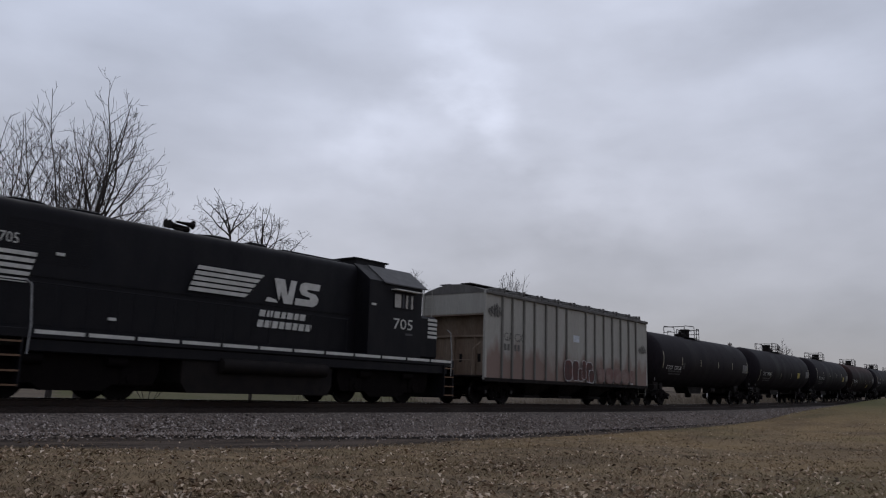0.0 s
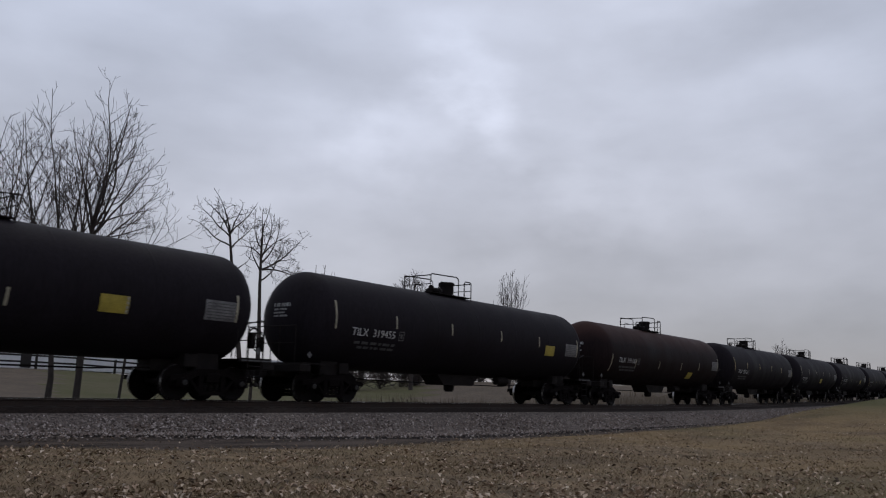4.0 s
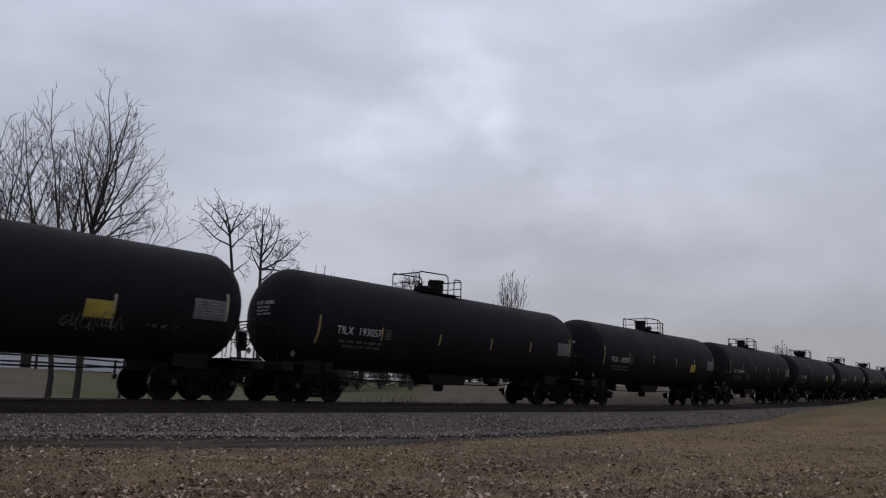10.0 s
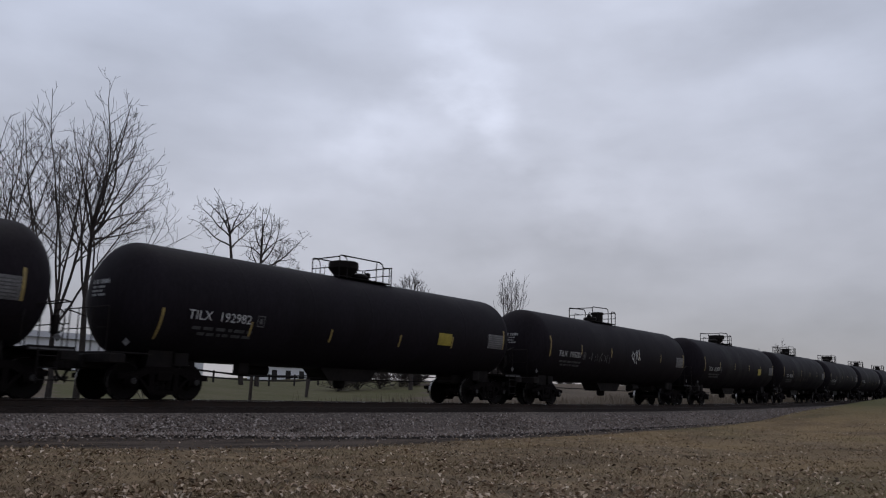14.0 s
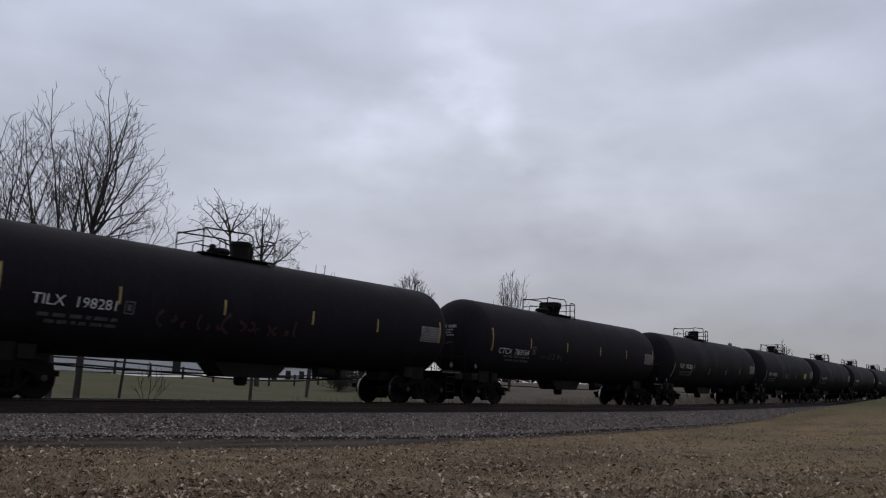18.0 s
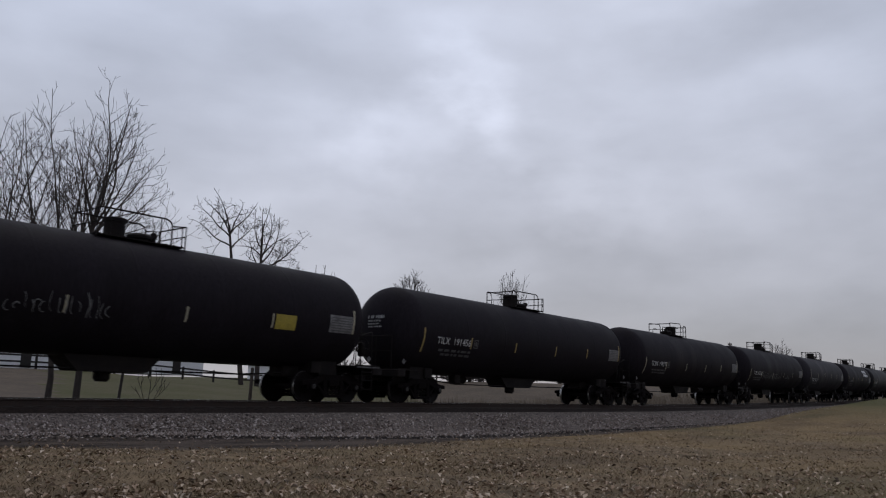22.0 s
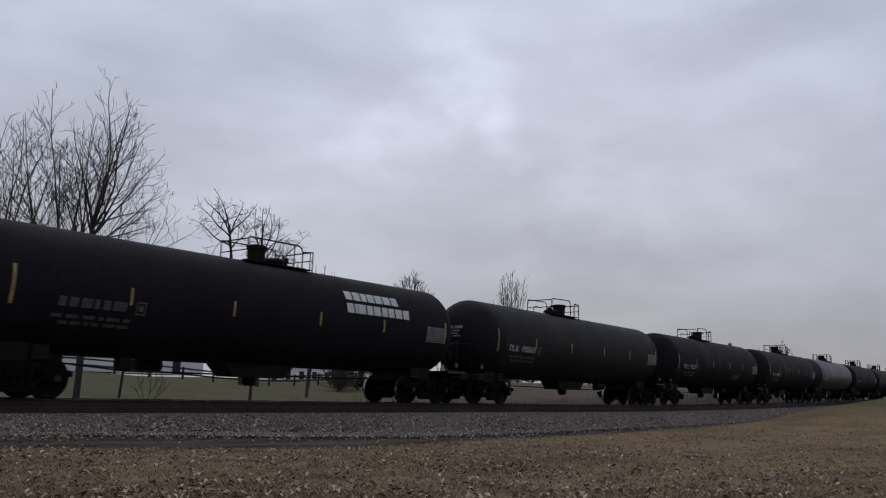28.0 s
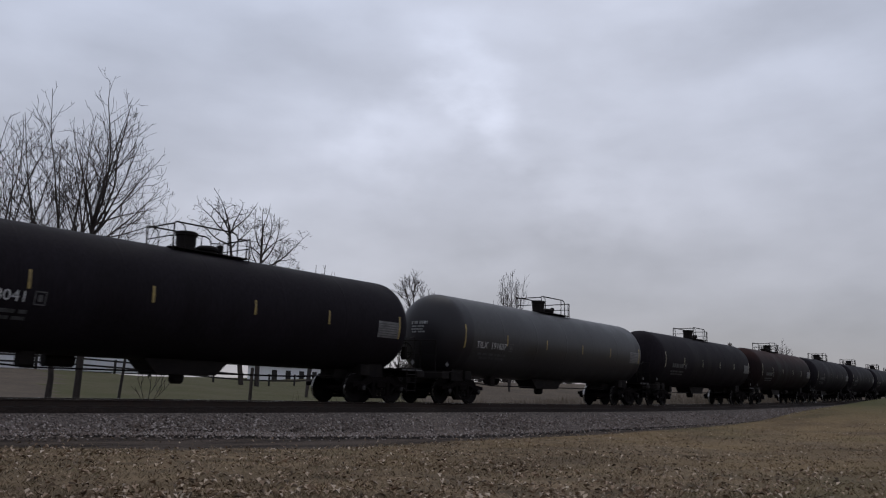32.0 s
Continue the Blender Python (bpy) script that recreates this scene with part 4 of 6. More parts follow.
    edge = once("sill_stripe", lambda: Shape().box(0, 1.13, -0.006, 0, 0, 0.085).mesh("sill_stripe", LOCO_WHITE))
    for k in range(12):
        part("sill_stripe", edge, car, pose(-6.3 + 1.22 * k, -1.502, 1.40), "white painted walkway edge")
    for x in (-7.9, 8.4):
        d = 1 if x > 0 else -1
        part("pilot", Shape().box(min(x, x + 0.08 * d), max(x, x + 0.08 * d), -1.45, 1.45, 0.2, 1.3, 0.02).mesh("pilot", LOCO_BLACK), car)
        part("coupler", Shape().box(min(x, x + 0.8 * d), max(x, x + 0.8 * d), -0.12, 0.12, 0.7, 0.95, 0.03).mesh("coupler", IRON), car)
        x = -7.05 if x < 0 else x
        for y in (-1.5, 0.95):
            step = Shape()
            for z in (0.28, 0.58, 0.9, 1.2):
                step.box(min(x, x - 0.5 * d), max(x, x - 0.5 * d), y, y + 0.55, z, z + 0.03)
            step.box(min(x - 0.5 * d, x - 0.54 * d), max(x - 0.5 * d, x - 0.54 * d), y, y + 0.55, 0.25, 1.35)
            st = part("step", step.mesh("step", LOCO_BLACK), car)
            if y < 0:
                for z in (0.28, 0.58, 0.9, 1.2):
                    part("step_edge", Shape().box(min(x, x - 0.5 * d), max(x, x - 0.5 * d), y - 0.006, y, z - 0.005, z + 0.035).mesh("step_edge", ORANGE_STEP), st, None, "worn orange step edge")
    rail = Shape()
    posts = [-7.3, -5.9, -4.4, -2.9, -1.4, 0.1, 1.6, 3.1]
    for x in posts:
        rail.tube([(x, -1.46, 1.5), (x, -1.46, 2.5)], 0.014, 5)
    rail.tube([(posts[0], -1.46, 2.5), (posts[-1], -1.46, 2.5)], 0.014, 5)
    part("handrail", rail.mesh("handrail", LOCO_BLACK), car)
    for x in (-6.42, 8.22):
        part("corner_handrail", Shape().tube([(x, -1.5, 0.95), (x + 0.02, -1.52, 1.6), (x - 0.05, -1.5, 2.45), (x - 0.2, -1.46, 2.55)], 0.02, 6).mesh("corner_handrail", DIM_WHITE), car, None, "white-painted grab rail")
    # cab with a roof that slopes at its edges
    cab_sect = [(-1.5, 1.5), (-1.5, 3.86), (-0.75, 4.42), (0.75, 4.42), (1.5, 3.86), (1.5, 1.5)]
    cab = Shape()
    cab.add([(x, y, z) for x in (3.98, 6.55) for y, z in cab_sect], [(5, 4, 3, 2, 1, 0), tuple(range(6, 12))] + [(k, k + 1, k + 7, k + 6) for k in range(5)])
    cab = part("cab", cab.mesh("cab", LOCO_BLACK), car)
    part("cab_roof", Shape().add([(x, y, z) for x in (4.62, 6.72) for y, z in ((-1.58, 3.83), (-0.76, 4.45), (0.76, 4.45), (1.58, 3.83), (1.58, 3.79), (0.74, 4.40), (-0.74, 4.40), (-1.58, 3.79))], [tuple(range(7, -1, -1)), tuple(range(8, 16))] + [(k, (k + 1) % 8, 8 + (k + 1) % 8, 8 + k) for k in range(8)]).mesh("cab_roof", LOCO_GREY), car, None, "worn grey cab roof")
    part("roof_hatch", Shape().box(4.3, 5.75, -0.5, 0.5, 4.45, 4.66, 0.03).box(4.2, 5.85, -0.55, 0.55, 4.64, 4.68).mesh("roof_hatch", LOCO_BLACK), car)
    for x0, x1, mat in ((5.15, 5.48, PALE_GLASS), (5.54, 5.66, GLASS), (5.70, 5.82, PALE_GLASS), (5.86, 5.92, GLASS), (5.96, 6.08, PALE_GLASS)):
        w = part("window", Shape().box(x0, x1, -1.512, -1.50, 3.08, 3.52).mesh("window", mat), cab)
        fr = Shape()
        for a in ((x0 - 0.02, x1 + 0.02, 3.52, 3.55), (x0 - 0.02, x1 + 0.02, 3.05, 3.08), (x0 - 0.02, x0, 3.08, 3.52), (x1, x1 + 0.02, 3.08, 3.52)):
            fr.box(a[0], a[1], -1.525, -1.50, a[2], a[3])
        part("window_frame", fr.mesh("window_frame", LOCO_BLACK), cab)
    part("window_awning", Shape().prism([(5.0, 3.62), (6.25, 3.62), (6.25, 3.66), (5.0, 3.66)], -1.72, -1.5).mesh("window_awning", LOCO_WHITE), cab)
    part("windshield", Shape().box(6.55, 6.565, -1.2, -0.35, 3.0, 3.6).box(6.55, 6.565, 0.35, 1.2, 3.0, 3.6).mesh("windshield", GLASS), cab)
    nose = part("nose", Shape().box(6.55, 8.2, -0.9, 0.9, 1.5, 3.02, 0.10).mesh("nose", LOCO_BLACK, 30), car)
    for k in range(5):
        part("nose_stripe", Shape().box(7.62, 8.12, -0.907, -0.902, 2.25 + 0.15 * k, 2.34 + 0.15 * k).mesh("nose_stripe", LOCO_WHITE), nose)
    # running gear: fuel tank, air tanks, two trucks
    part("fuel_tank", Shape().prism([(-2.3, 0.2), (2.5, 0.2), (2.65, 0.45), (2.65, 1.25), (-2.5, 1.25), (-2.5, 0.45)], -1.36, 1.36).mesh("fuel_tank", IRON, 30), car)
    part("air_tank", Shape().lathe([(-1.45, 0.05), (-1.4, 0.2), (2.3, 0.2), (2.35, 0.05)], "X", (0, -1.42, 0.92), 16).mesh("air_tank", IRON, 40), car)
    wheel = once("loco_wheelset", lambda: wheelset_mesh(0.508, "wheelset"))
    for x in (-5.18, 5.18):
        t = new("truck")
        t.parent = car
        t.matrix_basis = pose(x, 0, 0)
        sf = once("loco_side_frame", lambda: Shape().prism([(-2.15, 0.72), (-2.0, 0.36), (-0.95, 0.36), (-0.7, 0.2), (0.7, 0.2), (0.95, 0.36), (2.0, 0.36), (2.15, 0.72), (2.1, 1.12), (-2.1, 1.12)], -0.11, 0.11).box(-1.62, -1.12, -0.16, 0.1, 0.32, 0.78, 0.04).box(1.12, 1.62, -0.16, 0.1, 0.32, 0.78, 0.04).lathe([(-0.2, 0.12), (0.0, 0.16)], "Y", (-1.37, 0, 0.508), 12).lathe([(-0.2, 0.12), (0.0, 0.16)], "Y", (1.37, 0, 0.508), 12).mesh("side_frame", TRUCK_IRON, 35))
        for side in (-1, 1):
            part("side_frame", sf, t, pose(0, side * 1.08, 0, 0, 0, 0 if side < 0 else 180))
        part("bolster", Shape().box(-0.4, 0.4, -1.0, 1.0, 0.5, 0.98, 0.05).mesh("bolster", TRUCK_IRON), t)
        for dx in (-1.37, 1.37):
            w = part("wheelset", wheel, t, pose(dx, 0, 0.508))
            WHEELS.append((w, dx, 0.508))
        for dx in (-1.0, 1.0):
            part("brake_cylinder", Shape().lathe([(-0.3, 0.05), (-0.28, 0.12), (0.2, 0.12), (0.22, 0.05)], "X", (dx, -1.25, 0.88), 12).mesh("brake_cylinder", TRUCK_IRON, 40), t)
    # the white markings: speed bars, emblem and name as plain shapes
    y = -0.955
    for k in range(5):
        z = 2.82 + 0.148 * k
        a, b = -2.28 + 0.055 * k, -0.45 + 0.13 * k
        part("speed_bar", Shape().prism([(a, z), (b, z), (b + 0.09, z + 0.10), (a + 0.04, z + 0.10)], y - 0.004, y).mesh("speed_bar", LOCO_WHITE), car, pose(0, -0.07, 0), "white slanted paint bar")
    for outline in ([(0.60, 3.50), (0.98, 3.50), (1.12, 3.02), (1.22, 3.50), (1.44, 3.50), (1.30, 2.80), (0.98, 2.80), (0.86, 3.12), (0.80, 2.86), (0.74, 3.0)], [(0.31, 2.80), (0.76, 2.80), (0.68, 2.88), (0.50, 2.92), (0.37, 2.92)], [(1.40, 2.80), (2.10, 2.80), (2.27, 2.88), (2.33, 3.04), (2.22, 3.18), (1.88, 3.23), (1.86, 3.30), (2.34, 3.30), (2.38, 3.50), (1.74, 3.50), (1.59, 3.42), (1.55, 3.26), (1.66, 3.12), (1.98, 3.07), (2.0, 3.0), (1.42, 3.0)]):
        part("emblem", Shape().prism(outline, y - 0.004, y).mesh("emblem", LOCO_WHITE), car, None, "white emblem shape")
    for z, x, widths in ((2.36, 0.12, (0.26, 0.27, 0.26, 0.22, 0.27, 0.22, 0.26)), (2.06, 0.06, (0.26, 0.28, 0.25, 0.24, 0.27, 0.23, 0.26, 0.28))):
        for w in widths:
            part("name_bar", Shape().prism([(x, z), (x + w - 0.06, z), (x + w - 0.02, z + 0.2), (x + 0.04, z + 0.2)], y - 0.004, y).mesh("name_bar", LOCO_WHITE), car, None, "white bar of a painted name")
            x += w
    part("road_number", lettering("705", 0.50, LOCO_WHITE, 1.35), cab, pose(5.12, -1.506, 2.38), "white painted number")
    part("road_number", lettering("705", 0.34, LOCO_WHITE, 0.9), car, pose(-7.05, -0.957, 3.36), "white painted number")
    for k in range(5):
        part("hood_stripe", Shape().prism([(-7.3, 2.52 + 0.15 * k), (-6.35 + 0.04 * k, 2.52 + 0.15 * k), (-6.33 + 0.04 * k, 2.61 + 0.15 * k), (-7.3, 2.61 + 0.15 * k)], -0.962, -0.953).mesh("hood_stripe", LOCO_WHITE), car)
    part("hood_stripe", Shape().prism([(-7.34, 2.52), (-7.08, 2.52), (-7.02, 3.21), (-7.34, 3.21)], -0.964, -0.953).mesh("hood_stripe", LOCO_WHITE), car)
    for x, z in ((-5.75, 3.22), (-4.35, 1.86)):
        part("marker_plate", Shape().box(x, x + 0.2, -0.962, -0.93, z, z + 0.07).mesh("marker_plate", LOCO_WHITE), car)
    part("small_plate", Shape().box(4.1, 4.3, -1.506, -1.5, 3.05, 3.12).mesh("small_plate", LOCO_WHITE), cab)
    part("gauge_bars", Shape().box(5.75, 6.1, -1.506, -1.5, 2.2, 2.27).mesh("gauge_bars", LOCO_GREY), cab)
    return car


TRAIN.append((locomotive(), 16.3))


# ---- ground, track, lawn ----
def grass_edge(x):
    """Where the grass ends towards the track, counted from the track's middle."""
    return float(np.interp(x, [4, 6, 8, 11, 14, 17, 23, 28, 35, 50, 60, 110], [-5.4, -5.9, -7.1, -7.8, -7.2, -6.3, -5.9, -5.5, -5.0, -4.2, -3.5, -3.2]))


def gravel_edge(x):
    """Where the spilled ballast ends towards the grass."""
    return float(np.interp(x, [4, 8, 10.5, 13.5, 18, 24, 30, 40, 60], [-2.5, -2.7, -3.2, -4.0, -4.1, -3.4, -3.0, -2.8, -2.7]))


def ground_z(x, y):
    """Height of the land: x along the track, y across it."""
    y = y - track_y(x)
    wave = 0.05 * noise.noise((x * 0.11, y * 0.13, 0.0)) + 0.02 * noise.noise((x * 0.5, y * 0.5, 3.0))
    if y < 0:
        bank = float(np.interp(x, [15, 22, 31, 41, 50, 59, 70, 80, 89, 105, 160], [0.0, 0.05, 0.06, 0.08, 0.18, 0.50, 0.78, 0.95, 1.13, 1.38, 1.6]))
        e = grass_edge(x)
        return -0.94 + track_z(x) + bank * smooth(e + 1.3, e - 0.4, y) + 0.30 * (1 - smooth(4, 26, x)) + wave * smooth(e + 0.5, e - 3.0, y)
    lawn = 2.05 * smooth(9, 50, y) * (1 - smooth(30, 70, x)) + 1.9 * smooth(6, 26, y) * smooth(46, 72, x)
    return -0.62 + track_z(x) + lawn + wave * smooth(3, 7, y)


def spread(a, b, near0, near1, fine, growth):
    """Steps that are fine between near0 and near1 and grow outside."""
    v = list(np.arange(near0, near1 + fine / 2, fine))
    step, p = fine, near1
    while p < b:
        step *= growth
        p += step
        v.append(min(p, b))
    step, p = fine, near0
    while p > a:
        step *= growth
        p -= step
        v.insert(0, max(p, a))
    return v


DRY_GRASS = material("dry_winter_grass", (0.230, 0.165, 0.102), 0.95, 0.0, 0.6, 1.3, 30.0, 0.8, (0.085, 0.064, 0.041), 0.48)
LAWN = material("dull_green_lawn", (0.080, 0.079, 0.038), 0.95, 0.0, 0.25, 0.25, 20.0, 0.4, (0.100, 0.086, 0.050), 0.5, gloss=0.06)
BRUSH_GROUND = material("pale_brown_wild_grass", (0.125, 0.098, 0.074), 0.95, 0.0, 0.35, 0.5, 9.0, 0.5, (0.085, 0.068, 0.052), 0.5, gloss=0.06)
BALLAST = material("crushed_grey_ballast", (0.20, 0.168, 0.148), 0.9, 0.0, 0.75, 9.0, 26.0, 1.0, (0.080, 0.064, 0.056), 0.52, gloss=0.1)
DARK_BALLAST = material("dark_brown_ballast", (0.034, 0.025, 0.021), 0.85, 0.0, 0.5, 6.0, 26.0, 0.8, (0.018, 0.013, 0.011), 0.5, gloss=0.1)


def grass_patches(t, colour, patch):
    """Stretches of greener or more golden grass, more of them away from the fallen leaves."""
    coord = t.nodes.new("ShaderNodeTexCoord")
    n = t.nodes.new("ShaderNodeTexNoise")
    n.inputs["Scale"].default_value, n.inputs["Detail"].default_value = 0.22, 5.0
    wire(t, coord.outputs["Object"], n.inputs["Vector"])
    xyz = t.nodes.new("ShaderNodeSeparateXYZ")
    wire(t, coord.outputs["Object"], xyz.inputs[0])
    far = t.nodes.new("ShaderNodeMapRange")
    for key, v in (("From Min", 8.0), ("From Max", 45.0), ("To Min", -0.12), ("To Max", 0.22)):
        far.inputs[key].default_value = v
    wire(t, xyz.outputs["X"], far.inputs["Value"])
    add = t.nodes.new("ShaderNodeMath")
    wire(t, n.outputs[0], add.inputs[0])
    wire(t, far.outputs[0], add.inputs[1])
    edge = t.nodes.new("ShaderNodeMapRange")
    for key, v in (("From Min", 0.42), ("From Max", 0.66), ("To Min", 0.0), ("To Max", patch[1])):
        edge.inputs[key].default_value = v
    wire(t, add.outputs[0], edge.inputs["Value"])
    mix = t.nodes.new("ShaderNodeMixRGB")
    wire(t, edge.outputs[0], mix.inputs["Fac"])
    wire(t, colour, mix.inputs["Color1"])
    mix.inputs["Color2"].default_value = (*patch[0], 1)
    # browner and greener stretches at a larger scale
    out = mix.outputs[0]
    for scale, low, high, tint, share in ((0.16, 0.50, 0.66, (0.085, 0.062, 0.042), 0.55), (0.11, 0.55, 0.68, (0.10, 0.095, 0.045), 0.5)):
        n = t.nodes.new("ShaderNodeTexNoise")
        n.inputs["Scale"].default_value, n.inputs["Detail"].default_value = scale, 6.0
        m = t.nodes.new("ShaderNodeMapping")
        m.inputs["Location"].default_value, m.inputs["Scale"].default_value = (scale * 40, 3.0, 0), (0.6, 1.6, 1)
        wire(t, coord.outputs["Object"], m.inputs["Vector"])
        wire(t, m.outputs["Vector"], n.inputs["Vector"])
        r = t.nodes.new("ShaderNodeMapRange")
        for key, v in (("From Min", low), ("From Max", high), ("To Min", 0.0), ("To Max", share)):
            r.inputs[key].default_value = v
        wire(t, n.outputs[0], r.inputs["Value"])
        mix = t.nodes.new("ShaderNodeMixRGB")
        wire(t, r.outputs[0], mix.inputs["Fac"])
        wire(t, out, mix.inputs["Color1"])
        mix.inputs["Color2"].default_value = (*tint, 1)
        out = mix.outputs[0]
    green = t.nodes.new("ShaderNodeMapRange")
    for key, v in (("From Min", 50.0), ("From Max", 80.0), ("To Min", 0.0), ("To Max", 0.8)):
        green.inputs[key].default_value = v
    wire(t, xyz.outputs["X"], green.inputs["Value"])
    mix = t.nodes.new("ShaderNodeMixRGB")
    wire(t, green.outputs[0], mix.inputs["Fac"])
    wire(t, out, mix.inputs["Color1"])
    mix.inputs["Color2"].default_value = (0.062, 0.068, 0.028, 1)
    return mix.outputs[0]


def verge_ground():
    """Dry grass that gives way, raggedly, to cinder dirt and a damp dark strip beside the ballast."""
    m = DRY_GRASS.copy()
    m.name = "dry_grass_and_cinder_verge"
    t = m.node_tree
    shader = t.nodes["Principled BSDF"]
    grass = grass_patches(t, shader.inputs["Base Color"].links[0].from_socket, ((0.225, 0.155, 0.078), 0.6))
    coord = t.nodes.new("ShaderNodeTexCoord")
    xyz = t.nodes.new("ShaderNodeSeparateXYZ")
    wire(t, coord.outputs["Object"], xyz.inputs[0])

    def noise_at(scale, detail, stretch):
        mp = t.nodes.new("ShaderNodeMapping")
        mp.inputs["Scale"].default_value = stretch
        n = t.nodes.new("ShaderNodeTexNoise")
        n.inputs["Scale"].default_value, n.inputs["Detail"].default_value, n.inputs["Roughness"].default_value = scale, detail, 0.65
        wire(t, coord.outputs["Object"], mp.inputs["Vector"])
        wire(t, mp.outputs["Vector"], n.inputs["Vector"])
        return n.outputs[0]

    def stored(name):
        n = t.nodes.new("ShaderNodeAttribute")
        n.attribute_name = name
        return n.outputs["Fac"]

    beyond_grass, beyond_gravel = stored("beyond_grass"), stored("beyond_gravel")

    def band(lo, hi, reach, soft, scale, stretch, across):
        """1 between lo and hi across the track, with edges moved by noise."""
        n = noise_at(scale, 8.0, stretch)
        y = t.nodes.new("ShaderNodeMath")
        y.operation = "MULTIPLY_ADD"
        wire(t, n, y.inputs[0])
        y.inputs[1].default_value = reach
        wire(t, across, y.inputs[2])
        both = []
        for a, b in ((lo + reach / 2 - soft, lo + reach / 2 + soft), (hi + reach / 2 + soft, hi + reach / 2 - soft)):
            r = t.nodes.new("ShaderNodeMapRange")
            r.interpolation_type = "SMOOTHSTEP"
            wire(t, y.outputs[0], r.inputs["Value"])
            r.inputs["From Min"].default_value, r.inputs["From Max"].default_value = min(a, b), max(a, b)
            r.inputs["To Min"].default_value, r.inputs["To Max"].default_value = (0.0, 1.0) if a < b else (1.0, 0.0)
            both.append(r.outputs[0])
        mul = t.nodes.new("ShaderNodeMath")
        mul.operation = "MULTIPLY"
        wire(t, both[0], mul.inputs[0])
        wire(t, both[1], mul.inputs[1])
        return mul.outputs[0]

    def mix(fac, a, b):
        n = t.nodes.new("ShaderNodeMixRGB")
        wire(t, fac, n.inputs["Fac"])
        wire(t, a, n.inputs["Color1"])
        if isinstance(b, tuple):
            n.inputs["Color2"].default_value = (*b, 1)
        else:
            wire(t, b, n.inputs["Color2"])
        return n.outputs[0]

    speck = t.nodes.new("ShaderNodeValToRGB")
    e = speck.color_ramp.elements
    e[0].position, e[0].color = 0.38, (0.016, 0.013, 0.0115, 1)
    e[1].position, e[1].color = 0.72, (0.150, 0.116, 0.095, 1)
    both = t.nodes.new("ShaderNodeMath")
    both.operation = "MULTIPLY_ADD"
    wire(t, noise_at(13.0, 6.0, (0.5, 1, 1)), both.inputs[0])
    both.inputs[1].default_value = 0.45
    half = t.nodes.new("ShaderNodeMath")
    half.operation = "MULTIPLY"
    half.inputs[1].default_value = 0.55
    wire(t, noise_at(1.1, 5.0, (0.25, 1, 1)), half.inputs[0])
    wire(t, half.outputs[0], both.inputs[2])
    wire(t, both.outputs[0], speck.inputs["Fac"])
    stony = t.nodes.new("ShaderNodeValToRGB")
    e = stony.color_ramp.elements
    e[0].position, e[0].color = 0.36, (0.060, 0.050, 0.044, 1)
    e[1].position, e[1].color = 0.64, (0.21, 0.172, 0.150, 1)
    wire(t, noise_at(22.0, 4.0, (0.8, 1, 1)), stony.inputs["Fac"])
    # dirt with pale and damp dark stretches, then spilled stone towards the rails
    dirt = mix(band(-1.0, 0.25, 1.7, 0.18, 0.7, (0.14, 1.2, 1), beyond_gravel), speck.outputs["Color"], (0.017, 0.0135, 0.012))
    col = mix(band(0.0, 30.0, 1.5, 0.3, 0.9, (0.5, 1.0, 1), beyond_grass), grass, dirt)
    col = mix(band(0.1, 30.0, 1.0, 0.16, 1.0, (0.35, 1.0, 1), beyond_gravel), col, stony.outputs["Color"])
    wire(t, col, shader.inputs["Base Color"])
    shader.inputs["Specular IOR Level"].default_value = 0.06
    return m


VERGE = verge_ground()


def land():
    xs = spread(-1500, 4000, -6, 120, 1.0, 1.25)
    ys = spread(-1500, 3500, -12, 12, 0.4, 1.2)
    v = [(x, y, ground_z(max(-60, min(x, 300)), max(-40, min(y, 120)))) for x in xs for y in ys]
    n = len(ys)
    f = [(i * n + k, (i + 1) * n + k, (i + 1) * n + k + 1, i * n + k + 1) for i in range(len(xs) - 1) for k in range(n - 1)]
    me = Shape().add(v, f).mesh("ground", VERGE, 60)
    me.materials.append(LAWN)
    me.materials.append(BRUSH_GROUND)
    for name, edge in (("beyond_grass", grass_edge), ("beyond_gravel", gravel_edge)):
        me.attributes.new(name, "FLOAT", "POINT").data.foreach_set("value", [y - track_y(x) - edge(x) for x, y, z in v])
    for p in me.polygons:
        c = p.center
        if c.y - track_y(c.x) > 1.5:
            p.material_index = 1 if 9.5 + 0.5 * c.y + 1.2 * noise.noise((c.x * 0.6, c.y * 0.6, 3)) < c.x < 23.5 + 1.2 * c.y + 3 * noise.noise((c.x * 0.2, c.y * 0.2, 0)) else 2
    tagged(new("ground", me), "dry brown grass field with a green lawn beyond the track", "ground", "", "structure")


def ribbon(name, outline, mat, label, category, x0=-160, x1=900, step=3.0, jitter=0.0):
    """A strip along the track with the given outline across (y, z)."""
    s = Shape()
    xs = list(np.arange(x0, x1 + 0.1, step))
    m = len(outline)
    for x in xs:
        for k, (y, z) in enumerate(outline):
            wob = jitter * (noise.noise((x * 0.22, k * 3.1, 1.0)) + 0.55 * noise.noise((x * 0.9, k * 3.1, 5.0)) + 0.3 * noise.noise((x * 2.6, k * 3.1, 8.0)))
            s.v.append(on_track(x, y + wob, z))
    for i in range(len(xs) - 1):
        for k in range(m - 1):
            s.f.append((i * m + k, i * m + k + 1, (i + 1) * m + k + 1, (i + 1) * m + k))
    return tagged(new(name, s.mesh(name, mat, 50)), label, category, "", "structure")


